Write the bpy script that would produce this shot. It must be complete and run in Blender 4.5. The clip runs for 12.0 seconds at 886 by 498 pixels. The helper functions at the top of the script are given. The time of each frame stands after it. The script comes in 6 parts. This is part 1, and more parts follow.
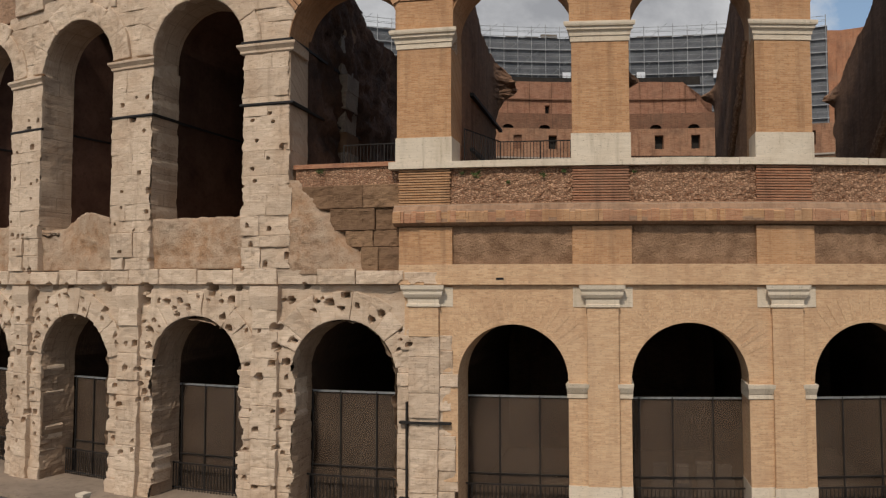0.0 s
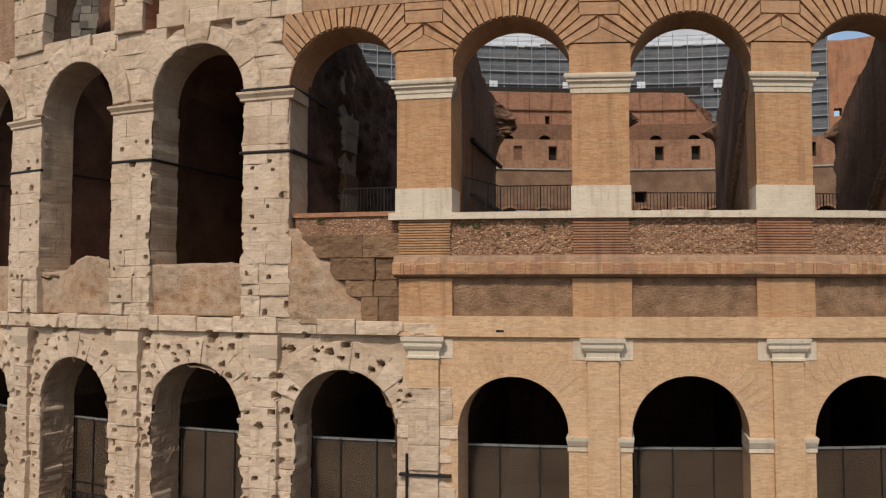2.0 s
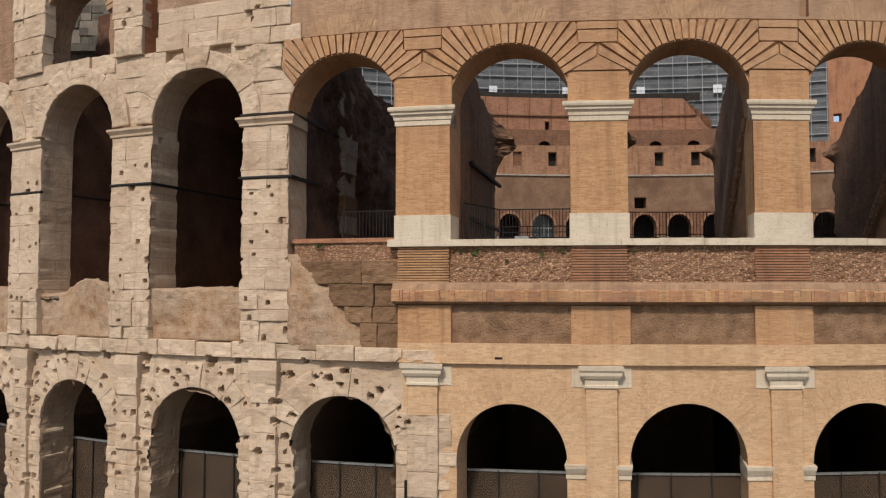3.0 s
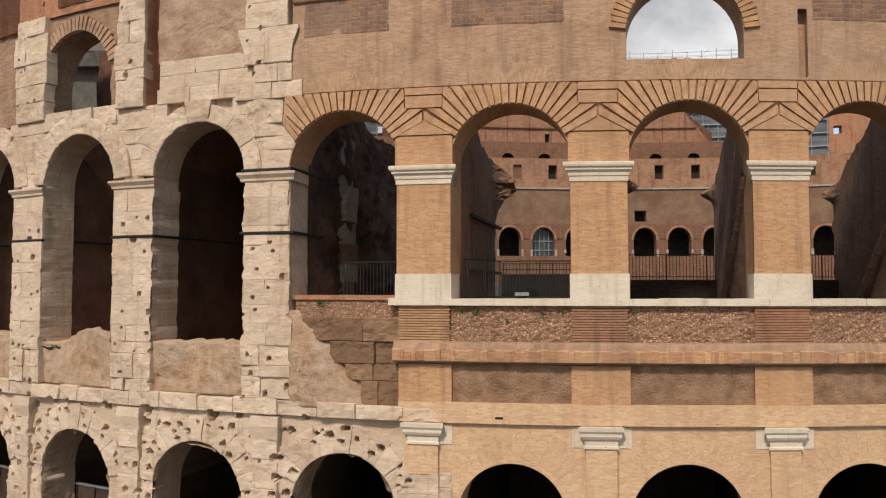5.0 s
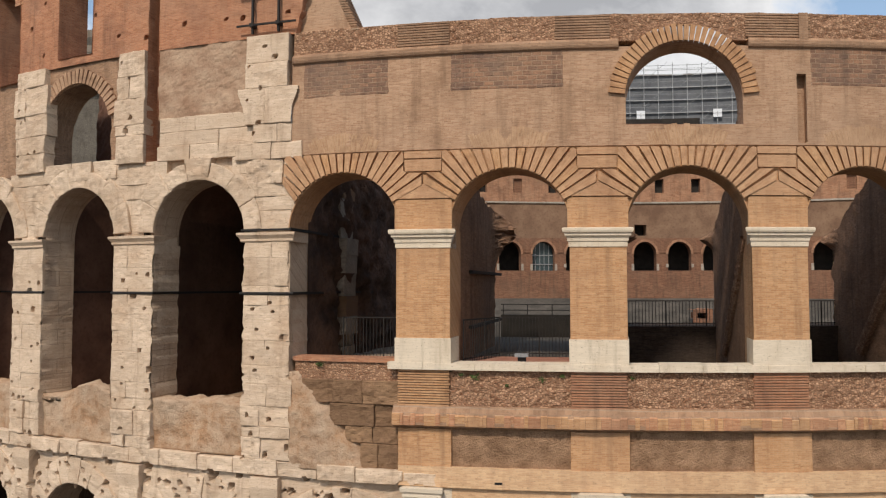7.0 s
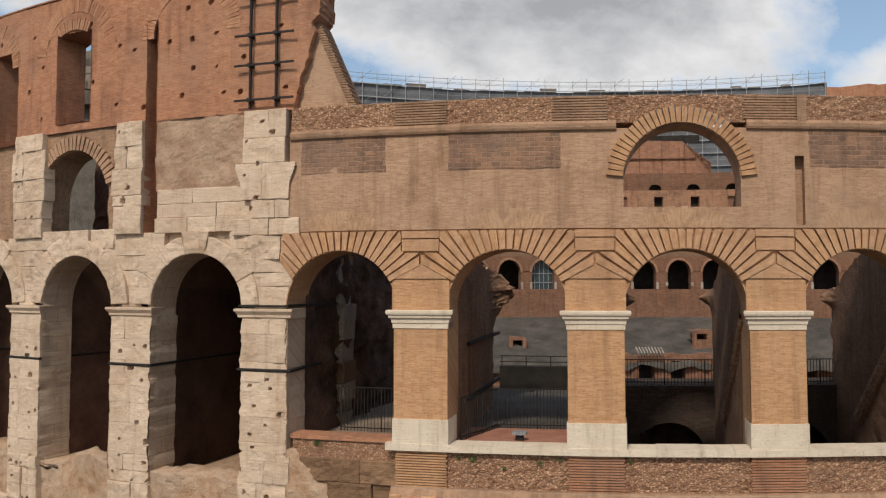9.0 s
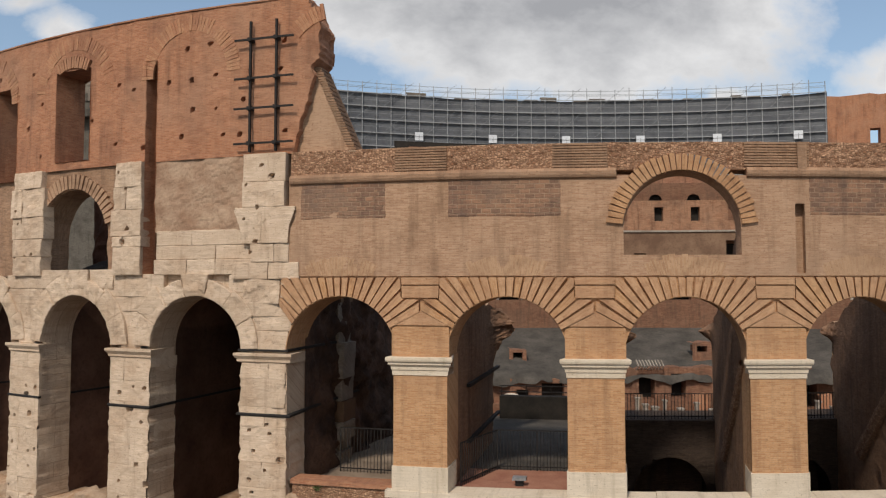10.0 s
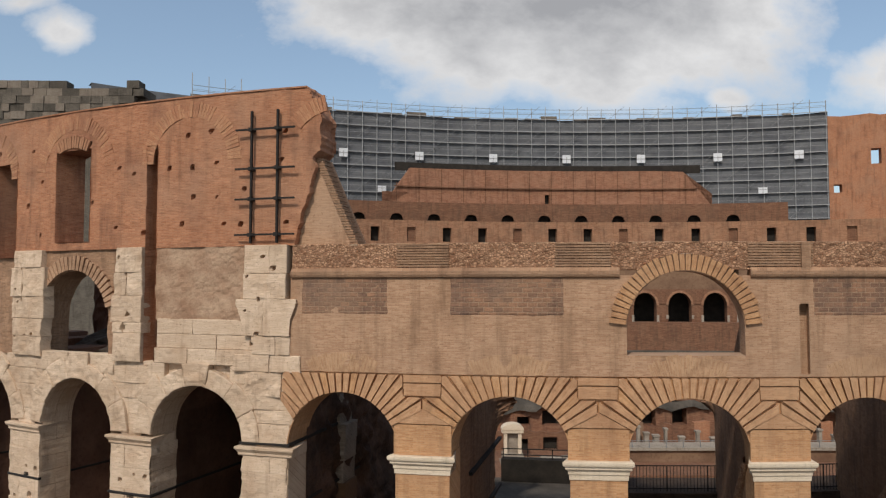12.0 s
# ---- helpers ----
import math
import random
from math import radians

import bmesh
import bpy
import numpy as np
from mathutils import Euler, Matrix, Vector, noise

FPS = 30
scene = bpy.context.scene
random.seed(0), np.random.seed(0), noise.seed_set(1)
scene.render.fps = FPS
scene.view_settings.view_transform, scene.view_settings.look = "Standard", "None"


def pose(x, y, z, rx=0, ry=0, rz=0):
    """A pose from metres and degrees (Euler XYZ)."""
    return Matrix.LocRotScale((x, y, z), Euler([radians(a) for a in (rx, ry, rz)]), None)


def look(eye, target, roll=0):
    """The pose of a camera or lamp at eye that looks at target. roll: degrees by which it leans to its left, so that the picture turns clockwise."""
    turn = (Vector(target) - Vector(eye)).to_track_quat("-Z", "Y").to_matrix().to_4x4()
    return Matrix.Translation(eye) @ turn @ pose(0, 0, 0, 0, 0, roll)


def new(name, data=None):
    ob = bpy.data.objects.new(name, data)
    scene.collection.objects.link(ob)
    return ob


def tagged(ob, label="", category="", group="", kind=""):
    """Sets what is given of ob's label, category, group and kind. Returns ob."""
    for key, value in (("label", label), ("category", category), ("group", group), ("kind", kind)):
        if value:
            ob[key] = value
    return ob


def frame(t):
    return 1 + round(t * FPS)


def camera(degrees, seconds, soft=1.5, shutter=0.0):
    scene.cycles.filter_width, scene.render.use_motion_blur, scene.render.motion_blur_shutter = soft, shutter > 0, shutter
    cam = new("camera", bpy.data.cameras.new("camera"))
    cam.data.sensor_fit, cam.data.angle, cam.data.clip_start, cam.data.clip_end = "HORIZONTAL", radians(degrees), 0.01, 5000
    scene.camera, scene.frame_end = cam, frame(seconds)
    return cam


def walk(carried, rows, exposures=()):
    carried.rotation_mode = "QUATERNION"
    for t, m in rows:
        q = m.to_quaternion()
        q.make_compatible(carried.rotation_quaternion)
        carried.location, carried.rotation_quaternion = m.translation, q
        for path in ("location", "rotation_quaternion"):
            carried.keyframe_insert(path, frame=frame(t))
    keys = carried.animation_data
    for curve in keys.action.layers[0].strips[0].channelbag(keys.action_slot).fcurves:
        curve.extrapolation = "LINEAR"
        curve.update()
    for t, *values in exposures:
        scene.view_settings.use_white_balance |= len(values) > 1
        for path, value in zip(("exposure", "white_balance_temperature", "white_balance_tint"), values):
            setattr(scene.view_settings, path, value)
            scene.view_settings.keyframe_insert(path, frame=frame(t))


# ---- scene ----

cam = camera(63.3, 12.0, soft=1.25)
# seconds, x, y, z, tilt up, turn left, lean: a slow straight rise
ROWS = [
    (0, 0.000, 0.000, 8.300, 2.973, -0.011, -0.007),
    (0.5, 0.010, -0.017, 8.700, 2.971, -0.011, -0.009),
    (1, 0.002, -0.019, 9.124, 2.968, -0.011, -0.012),
    (1.5, 0.002, -0.037, 9.611, 2.964, -0.010, -0.014),
    (2, -0.000, -0.046, 10.093, 2.960, -0.010, -0.015),
    (2.5, 0.030, -0.087, 10.584, 2.955, -0.010, -0.015),
    (3, 0.044, -0.135, 11.033, 2.949, -0.009, -0.014),
    (5, 0.020, -0.317, 13.098, 2.944, -0.008, -0.011),
    (5.5, 0.010, -0.348, 13.664, 2.939, -0.005, -0.006),
    (6, 0.020, -0.388, 14.176, 2.933, -0.001, -0.002),
    (6.5, 0.032, -0.433, 14.771, 2.928, 0.004, 0.002),
    (7, 0.044, -0.460, 15.363, 2.923, 0.009, 0.005),
    (9, 0.134, -0.562, 18.223, 2.917, 0.013, 0.009),
    (9.5, 0.146, -0.590, 19.074, 2.912, 0.016, 0.013),
    (10, 0.144, -0.595, 19.885, 2.906, 0.016, 0.016),
    (10.5, 0.149, -0.600, 20.748, 2.903, 0.013, 0.020),
    (11, 0.131, -0.611, 21.574, 2.898, 0.009, 0.022),
    (11.5, 0.089, -0.631, 22.503, 2.896, 0.004, 0.024),
    (12, 0.060, -0.633, 23.357, 2.895, -0.000, 0.024),
]
walk(cam, [(t, pose(x, y, z, 90 + p, r, w)) for t, x, y, z, p, w, r in ROWS],
     exposures=[(0, -0.34), (1.5, -0.22), (3, -0.07), (5.5, 0.13), (7, 0.10), (9.5, -0.09), (12, -0.14)])

# ---- light: hazy sun through broken cloud, from the front and the left ----
SUN_EL, SUN_AZ = 46.0, -21.0   # azimuth seen from the camera's back, minus: to the left
world = bpy.data.worlds.new("sky")
scene.world = world
world.use_nodes = True


class Nodes:
    """Short hand for node trees."""

    def __init__(self, tree):
        self.t = tree
        tree.nodes.clear()

    def add(self, kind, links=None, **props):
        n = self.t.nodes.new(kind)
        for k, v in props.items():
            setattr(n, k, v)
        for k, v in (links or {}).items():
            sock = n.inputs[k]
            if isinstance(v, bpy.types.NodeSocket):
                self.t.links.new(v, sock)
            else:
                sock.default_value = v
        return n

    def math(self, op, a, b=0.0, c=0.0, clamp=False):
        return self.add("ShaderNodeMath", {0: a, 1: b, 2: c}, operation=op, use_clamp=clamp).outputs[0]

    def mix(self, f, a, b, mode="MIX"):
        a = (*a, 1) if isinstance(a, tuple) and len(a) == 3 else a
        b = (*b, 1) if isinstance(b, tuple) and len(b) == 3 else b
        n = self.add("ShaderNodeMix", {0: f, 6: a, 7: b}, data_type="RGBA", blend_type=mode)
        return n.outputs[2]

    def ramp(self, f, stops):
        n = self.add("ShaderNodeValToRGB", {0: f})
        e = n.color_ramp.elements
        while len(e) < len(stops):
            e.new(0.5)
        for el, (p, c) in zip(e, stops):
            el.position = p
            el.color = (*c, 1) if isinstance(c, tuple) else (c, c, c, 1)
        return n.outputs[0]

    def noise(self, vec, scale, detail=4.0, rough=0.55, lac=2.0, dist=0.0):
        return self.add("ShaderNodeTexNoise", {"Vector": vec, "Scale": scale, "Detail": detail, "Roughness": rough,
                                               "Lacunarity": lac, "Distortion": dist}).outputs[0]


def build_sky():
    n = Nodes(world.node_tree)
    sky = n.add("ShaderNodeTexSky", sky_type="NISHITA", sun_disc=False, sun_elevation=radians(SUN_EL),
                sun_rotation=radians(180 - SUN_AZ), altitude=50, air_density=1.1, dust_density=1.6, ozone_density=1.2).outputs[0]
    d = n.add("ShaderNodeTexCoord").outputs["Generated"]
    sep = n.add("ShaderNodeSeparateXYZ", {0: d})
    x, y, z = sep.outputs
    ay = n.math("MAXIMUM", n.math("ABSOLUTE", y), 0.15)
    px, pz = n.math("DIVIDE", x, ay), n.math("DIVIDE", z, ay)
    flat = n.add("ShaderNodeCombineXYZ", {0: px, 1: y, 2: n.math("MULTIPLY", pz, 1.5)}).outputs[0]
    big = n.noise(flat, 2.4, 8, 0.55)
    fine = n.noise(flat, 7.0, 8, 0.6)
    cover = n.math("ADD", n.math("MULTIPLY", big, 0.9), n.math("MULTIPLY", fine, 0.62))

    # banks of cumulus: centre and half sizes in the sky
    best = None
    for cx, cz, rx, rz, k in ((0.20, 0.40, 0.42, 0.16, 1.0), (-0.54, 0.36, 0.075, 0.05, 0.75), (0.66, 0.30, 0.14, 0.09, 0.9),
                              (0.40, 0.265, 0.055, 0.03, 0.62), (-0.60, 0.40, 0.12, 0.03, 0.5), (0.1, 0.75, 1.2, 0.2, 0.8)):
        ex = n.math("DIVIDE", n.math("SUBTRACT", px, cx), rx)
        ez = n.math("DIVIDE", n.math("SUBTRACT", pz, cz), rz)
        r = n.math("SQRT", n.math("ADD", n.math("MULTIPLY", ex, ex), n.math("MULTIPLY", ez, ez)))
        v = n.math("MULTIPLY", n.math("SUBTRACT", 1.45, r), 0.62 * k)
        best = v if best is None else n.math("MAXIMUM", best, v)
    best = n.math("MAXIMUM", best, n.math("MULTIPLY", n.math("LESS_THAN", y, 0.0), 0.3))
    dens = n.math("ADD", best, n.math("SUBTRACT", cover, 0.86))
    mask = n.ramp(dens, [(0.14, 0.0), (0.34, 1.0)])
    shade = n.ramp(n.math("ADD", n.math("MULTIPLY", dens, 0.55), n.math("MULTIPLY", fine, 0.4)), [(0.30, (1.0, 0.98, 0.96)), (0.70, (0.46, 0.46, 0.475))])
    cloud = n.mix(1.0, shade, (6.35, 6.45, 6.6), "MULTIPLY")
    col = n.mix(mask, n.mix(0.13, sky, (4.6, 5.9, 6.6)), cloud)
    bg = n.add("ShaderNodeBackground", {0: col, 1: 0.14})
    n.t.links.new(bg.outputs[0], n.add("ShaderNodeOutputWorld").inputs[0])


build_sky()
sun_data = bpy.data.lights.new("sun", "SUN")
sun_data.energy, sun_data.angle, sun_data.color = 3.0, radians(4), (1.0, 0.90, 0.77)
sun = new("sun", sun_data)
sun.matrix_world = look((40 * math.sin(radians(SUN_AZ)), -40 * math.cos(radians(SUN_AZ)), 40 * math.tan(radians(SUN_EL))), (0, 0, 0))

# ---- materials ----


def surface(name, build, rough=0.9, bump=0.3, dist=0.02):
    """A matt mineral surface: build(n, uv, pos) gives colour and height."""
    m = bpy.data.materials.new(name)
    m.use_nodes = True
    n = Nodes(m.node_tree)
    uv = n.add("ShaderNodeUVMap").outputs[0]
    pos = n.add("ShaderNodeTexCoord").outputs["Object"]
    col, height = build(n, uv, pos)
    b = n.add("ShaderNodeBump", {"Strength": bump, "Distance": dist, "Height": height}).outputs[0]
    p = n.add("ShaderNodeBsdfPrincipled", {"Base Color": col, "Roughness": rough, "Normal": b, "Specular IOR Level": 0.25})
    n.t.links.new(p.outputs[0], n.add("ShaderNodeOutputMaterial").inputs[0])
    return m


def stretched(n, vec, sx, sy, sz=1.0):
    return n.add("ShaderNodeMapping", {"Vector": vec, "Scale": (sx, sy, sz)}).outputs[0]


def stone(light, dark, stain, grain=1.0, vary=0.22):
    def build(n, uv, pos):
        rnd = n.add("ShaderNodeObjectInfo").outputs["Random"]
        beds = n.noise(stretched(n, uv, 1.2, 14.0), 1.3 * grain, 6, 0.62, dist=0.3)
        blotch = n.noise(pos, 0.75, 6, 0.6)
        fine = n.noise(pos, 9.0, 5, 0.65)
        runs = n.noise(stretched(n, uv, 3.2, 0.35), 1.0, 5, 0.6)
        c = n.mix(n.ramp(beds, [(0.36, 0.0), (0.66, 1.0)]), dark, light)
        c = n.mix(n.ramp(blotch, [(0.46, 0.0), (0.72, 0.6)]), c, stain)
        c = n.mix(n.ramp(runs, [(0.54, 0.0), (0.76, 0.5)]), c, tuple(v * 0.55 for v in stain))
        c = n.mix(n.ramp(fine, [(0.28, 0.45), (0.40, 0.0)]), c, tuple(v * 0.45 for v in dark))
        pits = n.noise(stretched(n, uv, 2.2, 9.0), 3.2, 3, 0.75)
        c = n.mix(n.ramp(pits, [(0.31, 0.9), (0.385, 0.0)]), c, tuple(v * 0.25 for v in stain))
        c = n.mix(n.math("MULTIPLY", rnd, vary), c, tuple(v * 0.62 for v in stain))
        h = n.math("ADD", n.math("ADD", n.math("MULTIPLY", beds, 0.8), n.math("MULTIPLY", fine, 0.9)), n.math("MULTIPLY", n.ramp(pits, [(0.28, 0.0), (0.44, 1.0)]), 0.8))
        return c, h
    return build


def bricks(c1, c2, mortar, stain, w=0.27, hgt=0.062, joint=0.014, worn=0.5, pale=0.0):
    def build(n, uv, pos):
        warp = n.add("ShaderNodeVectorMath", {0: uv, 1: n.add("ShaderNodeVectorMath", {0: n.add("ShaderNodeTexNoise", {"Vector": uv, "Scale": 1.3, "Detail": 2.0}).outputs[1], 1: (0.03, 0.03, 0.0)}, operation="MULTIPLY").outputs[0]}, operation="ADD").outputs[0]
        bt = n.add("ShaderNodeTexBrick", {"Vector": warp, "Color1": (0, 0, 0, 1), "Color2": (1, 1, 1, 1), "Mortar": (0.5, 0.5, 0.5, 1),
                                          "Scale": 1.0, "Mortar Size": joint * 0.5, "Mortar Smooth": 0.35, "Bias": 0.0, "Brick Width": w, "Row Height": hgt})
        tone = n.math("ADD", n.math("MULTIPLY", bt.outputs[0], 0.6), n.math("MULTIPLY", n.noise(stretched(n, uv, 1.6, 9.0), 2.0, 4), 0.5))
        c = n.mix(n.ramp(tone, [(0.2, 0.0), (0.85, 1.0)]), c1, c2)
        c = n.mix(n.math("MULTIPLY", bt.outputs[1], 0.7), c, mortar)
        rows = n.noise(stretched(n, uv, 3.4, 15.0), 1.1, 4, 0.75)
        c = n.mix(n.ramp(rows, [(0.30, 0.5), (0.47, 0.0)]), c, tuple(v * 0.45 for v in c1))
        c = n.mix(n.ramp(rows, [(0.56, 0.0), (0.74, 0.45)]), c, tuple(min(1.0, v * 1.25) for v in c2))
        blotch = n.noise(pos, 0.55, 7, 0.62)
        runs = n.noise(stretched(n, uv, 2.2, 0.22), 1.0, 6, 0.62)
        fine = n.noise(pos, 11.0, 4, 0.65)
        c = n.mix(n.ramp(blotch, [(0.48, 0.0), (0.74, worn)]), c, stain)
        c = n.mix(n.ramp(runs, [(0.50, 0.0), (0.76, worn * 0.95)]), c, tuple(v * 0.6 for v in stain))
        c = n.mix(n.ramp(n.noise(pos, 0.28, 6, 0.6), [(0.5, 0.0), (0.7, 0.35 + pale)]), c, tuple(0.3 * v + 0.7 * w_ for v, w_ in zip(c2, mortar)))
        c = n.mix(n.ramp(fine, [(0.28, 0.5), (0.42, 0.0)]), c, tuple(v * 0.4 for v in c1))
        h = n.math("ADD", n.math("SUBTRACT", n.math("MULTIPLY", fine, 0.7), n.math("MULTIPLY", bt.outputs[1], 0.7)), n.math("MULTIPLY", rows, 0.8))
        return c, h
    return build


def rubble(c1, c2, mortar, scale=11.0, joint=0.8):
    def build(n, uv, pos):
        vo = n.add("ShaderNodeTexVoronoi", {"Vector": stretched(n, uv, 1.0, 1.25), "Scale": scale, "Randomness": 0.9})
        edge = n.add("ShaderNodeTexVoronoi", {"Vector": stretched(n, uv, 1.0, 1.25), "Scale": scale, "Randomness": 0.9}, feature="DISTANCE_TO_EDGE").outputs[0]
        tone = n.add("ShaderNodeSeparateColor", {0: vo.outputs[1]}).outputs[0]
        c = n.mix(tone, c1, c2)
        j = n.ramp(edge, [(0.04, 1.0), (0.16, 0.0)])
        c = n.mix(n.math("MULTIPLY", j, joint), c, mortar)
        blotch = n.noise(pos, 0.7, 6, 0.6)
        c = n.mix(n.ramp(blotch, [(0.5, 0.0), (0.75, 0.5)]), c, tuple(v * 0.5 for v in c1))
        fine = n.noise(pos, 14.0, 4, 0.6)
        c = n.mix(n.ramp(fine, [(0.3, 0.4), (0.45, 0.0)]), c, tuple(v * 0.4 for v in c1))
        return c, n.math("ADD", n.math("MULTIPLY", fine, 0.5), n.math("MULTIPLY", n.ramp(edge, [(0.0, 0.0), (0.2, 1.0)]), 1.0))
    return build


def plain(c1, c2, scale=2.0, detail=5.0):
    def build(n, uv, pos):
        a = n.noise(pos, scale, detail, 0.6)
        b = n.noise(pos, scale * 9, 4, 0.6)
        c = n.mix(n.ramp(a, [(0.35, 0.0), (0.65, 1.0)]), c1, c2)
        c = n.mix(n.ramp(b, [(0.3, 0.4), (0.5, 0.0)]), c, tuple(v * 0.6 for v in c1))
        return c, b
    return build


def metal(name, col, rough=0.5, metallic=0.7):
    m = surface(name, plain(col, tuple(v * 1.6 for v in col), 6.0), rough, 0.1, 0.005)
    for nd in m.node_tree.nodes:
        if nd.type == "BSDF_PRINCIPLED":
            nd.inputs["Metallic"].default_value = metallic
    return m


TRAV = surface("travertine", stone((0.66, 0.52, 0.395), (0.55, 0.42, 0.305), (0.41, 0.27, 0.17), 1.0, 0.26), 0.92, 0.5, 0.035)
def coursed(build, h=0.64, w=1.5):
    """The same stone with faint joints between courses."""
    def made(n, uv, pos):
        c, hh = build(n, uv, pos)
        bt = n.add("ShaderNodeTexBrick", {"Vector": uv, "Scale": 1.0, "Mortar Size": 0.012, "Mortar Smooth": 0.4, "Brick Width": w, "Row Height": h})
        c = n.mix(n.math("MULTIPLY", bt.outputs[1], 0.6), c, (0.16, 0.10, 0.065))
        return c, n.math("SUBTRACT", hh, bt.outputs[1])
    return made


# Same travertine coloured darker: part of the jambs' shade sits in it.
TRAVC = surface("coursed_travertine", coursed(stone((0.56, 0.425, 0.31), (0.46, 0.335, 0.237), (0.33, 0.205, 0.125))), 0.93, 0.6, 0.05)
# Lower reveals: brown staining and the jambs' shade share this colour.
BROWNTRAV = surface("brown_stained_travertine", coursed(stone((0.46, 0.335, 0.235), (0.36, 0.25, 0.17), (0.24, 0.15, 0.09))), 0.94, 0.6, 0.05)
WHITE = surface("new_travertine", stone((0.69, 0.59, 0.465), (0.60, 0.505, 0.39), (0.47, 0.37, 0.26), 1.0, 0.12), 0.88, 0.25, 0.02)
TUFF = surface("tuff_block", stone((0.35, 0.215, 0.122), (0.22, 0.133, 0.076), (0.18, 0.10, 0.058), 1.6, 0.7), 0.95, 0.6, 0.05)
def rough_concrete(n, uv, pos, k=0.84):
    """Weathered concrete: broad tan and orange patches with fine aggregate."""
    def tint(*c):
        return tuple(k * v for v in c)
    big, mid_, fine = n.noise(pos, 0.55, 6, 0.6), n.noise(pos, 2.6, 6, 0.65), n.noise(pos, 16.0, 4, 0.65)
    c = n.mix(n.ramp(big, [(0.36, 0.0), (0.62, 1.0)]), tint(0.46, 0.325, 0.225), tint(0.43, 0.25, 0.14))
    c = n.mix(n.ramp(mid_, [(0.40, 0.0), (0.70, 0.75)]), c, tint(0.60, 0.46, 0.33))
    c = n.mix(n.ramp(mid_, [(0.30, 0.6), (0.42, 0.0)]), c, tint(0.24, 0.145, 0.085))
    c = n.mix(n.ramp(fine, [(0.32, 0.6), (0.45, 0.0)]), c, tint(0.24, 0.145, 0.085))
    return c, n.math("ADD", n.math("MULTIPLY", fine, 0.5), mid_)


CORE = surface("ancient_concrete", rough_concrete, 0.96, 1.0, 0.09)
BANDTUFF = surface("brown_tuff_facing", plain((0.20, 0.115, 0.066), (0.365, 0.225, 0.137), 1.7, 9), 0.96, 1.0, 0.08)
YBRICK = surface("yellow_brick", bricks((0.40, 0.20, 0.091), (0.525, 0.305, 0.157), (0.44, 0.30, 0.19), (0.29, 0.15, 0.082), worn=0.68), 0.9, 0.35, 0.02)
LBRICK = surface("pale_yellow_brick", bricks((0.49, 0.295, 0.163), (0.62, 0.41, 0.242), (0.54, 0.395, 0.268), (0.38, 0.215, 0.122), worn=0.35), 0.9, 0.3, 0.015)
PBRICK = surface("weathered_brick", bricks((0.34, 0.195, 0.118), (0.455, 0.29, 0.184), (0.405, 0.28, 0.192), (0.20, 0.113, 0.066), worn=0.7, pale=0.2), 0.92, 0.4, 0.02)
RBRICK = surface("red_brick", bricks((0.33, 0.135, 0.07), (0.44, 0.21, 0.115), (0.36, 0.23, 0.155), (0.20, 0.10, 0.065), worn=0.75, pale=0.2), 0.93, 0.5, 0.025)
OBRICK = surface("orange_brick", bricks((0.37, 0.165, 0.085), (0.49, 0.26, 0.145), (0.40, 0.26, 0.17), (0.24, 0.12, 0.075), worn=0.6), 0.93, 0.5, 0.025)
BBRICK = surface("brown_brick", bricks((0.26, 0.15, 0.09), (0.38, 0.23, 0.14), (0.33, 0.24, 0.17), (0.17, 0.10, 0.065), worn=0.65), 0.94, 0.5, 0.03)
RUBBLE = surface("rubble_facing", rubble((0.27, 0.13, 0.072), (0.56, 0.34, 0.21), (0.23, 0.135, 0.085), 10.0), 0.95, 0.8, 0.04)
UPTUFF = surface("squared_tuff_facing", bricks((0.18, 0.105, 0.072), (0.33, 0.18, 0.11), (0.37, 0.265, 0.18), (0.15, 0.10, 0.08), w=0.34, hgt=0.17, joint=0.035, worn=0.8), 0.95, 0.8, 0.05)
# Inner brick, its colour lowered to carry the shade of the passages.
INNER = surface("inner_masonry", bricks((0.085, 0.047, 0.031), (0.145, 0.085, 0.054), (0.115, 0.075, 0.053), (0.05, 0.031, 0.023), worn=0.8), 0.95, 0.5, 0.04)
# Darker still: the deep shade of the pit is put into this brick's colour.
PITSHADE = surface("sooty_masonry", bricks((0.042, 0.028, 0.021), (0.075, 0.05, 0.036), (0.06, 0.045, 0.035), (0.025, 0.018, 0.015), worn=0.8), 0.95, 0.5, 0.04)
CROSS = surface("cross_wall_brick", bricks((0.20, 0.105, 0.06), (0.29, 0.165, 0.098), (0.23, 0.145, 0.095), (0.10, 0.058, 0.038), worn=0.75), 0.95, 0.6, 0.05)
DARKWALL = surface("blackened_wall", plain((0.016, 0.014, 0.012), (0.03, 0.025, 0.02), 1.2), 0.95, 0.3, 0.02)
GREYPIER = surface("stained_grey_stone", stone((0.36, 0.30, 0.24), (0.24, 0.19, 0.15), (0.12, 0.085, 0.06)), 0.95, 0.6, 0.05)
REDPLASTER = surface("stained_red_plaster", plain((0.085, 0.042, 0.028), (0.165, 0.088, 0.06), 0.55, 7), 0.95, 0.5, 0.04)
EARTH = surface("trodden_earth", plain((0.20, 0.15, 0.11), (0.30, 0.23, 0.17), 0.4), 0.97, 0.5, 0.05)
COBBLE = surface("basalt_cobbles", rubble((0.075, 0.07, 0.065), (0.13, 0.12, 0.11), (0.05, 0.045, 0.04), 7.0), 0.85, 0.6, 0.03)
REDFLOOR = surface("red_floor", plain((0.28, 0.12, 0.08), (0.36, 0.18, 0.12), 1.5), 0.9, 0.3, 0.01)
IRON = metal("dark_iron", (0.014, 0.012, 0.011), 0.7, 0.0)
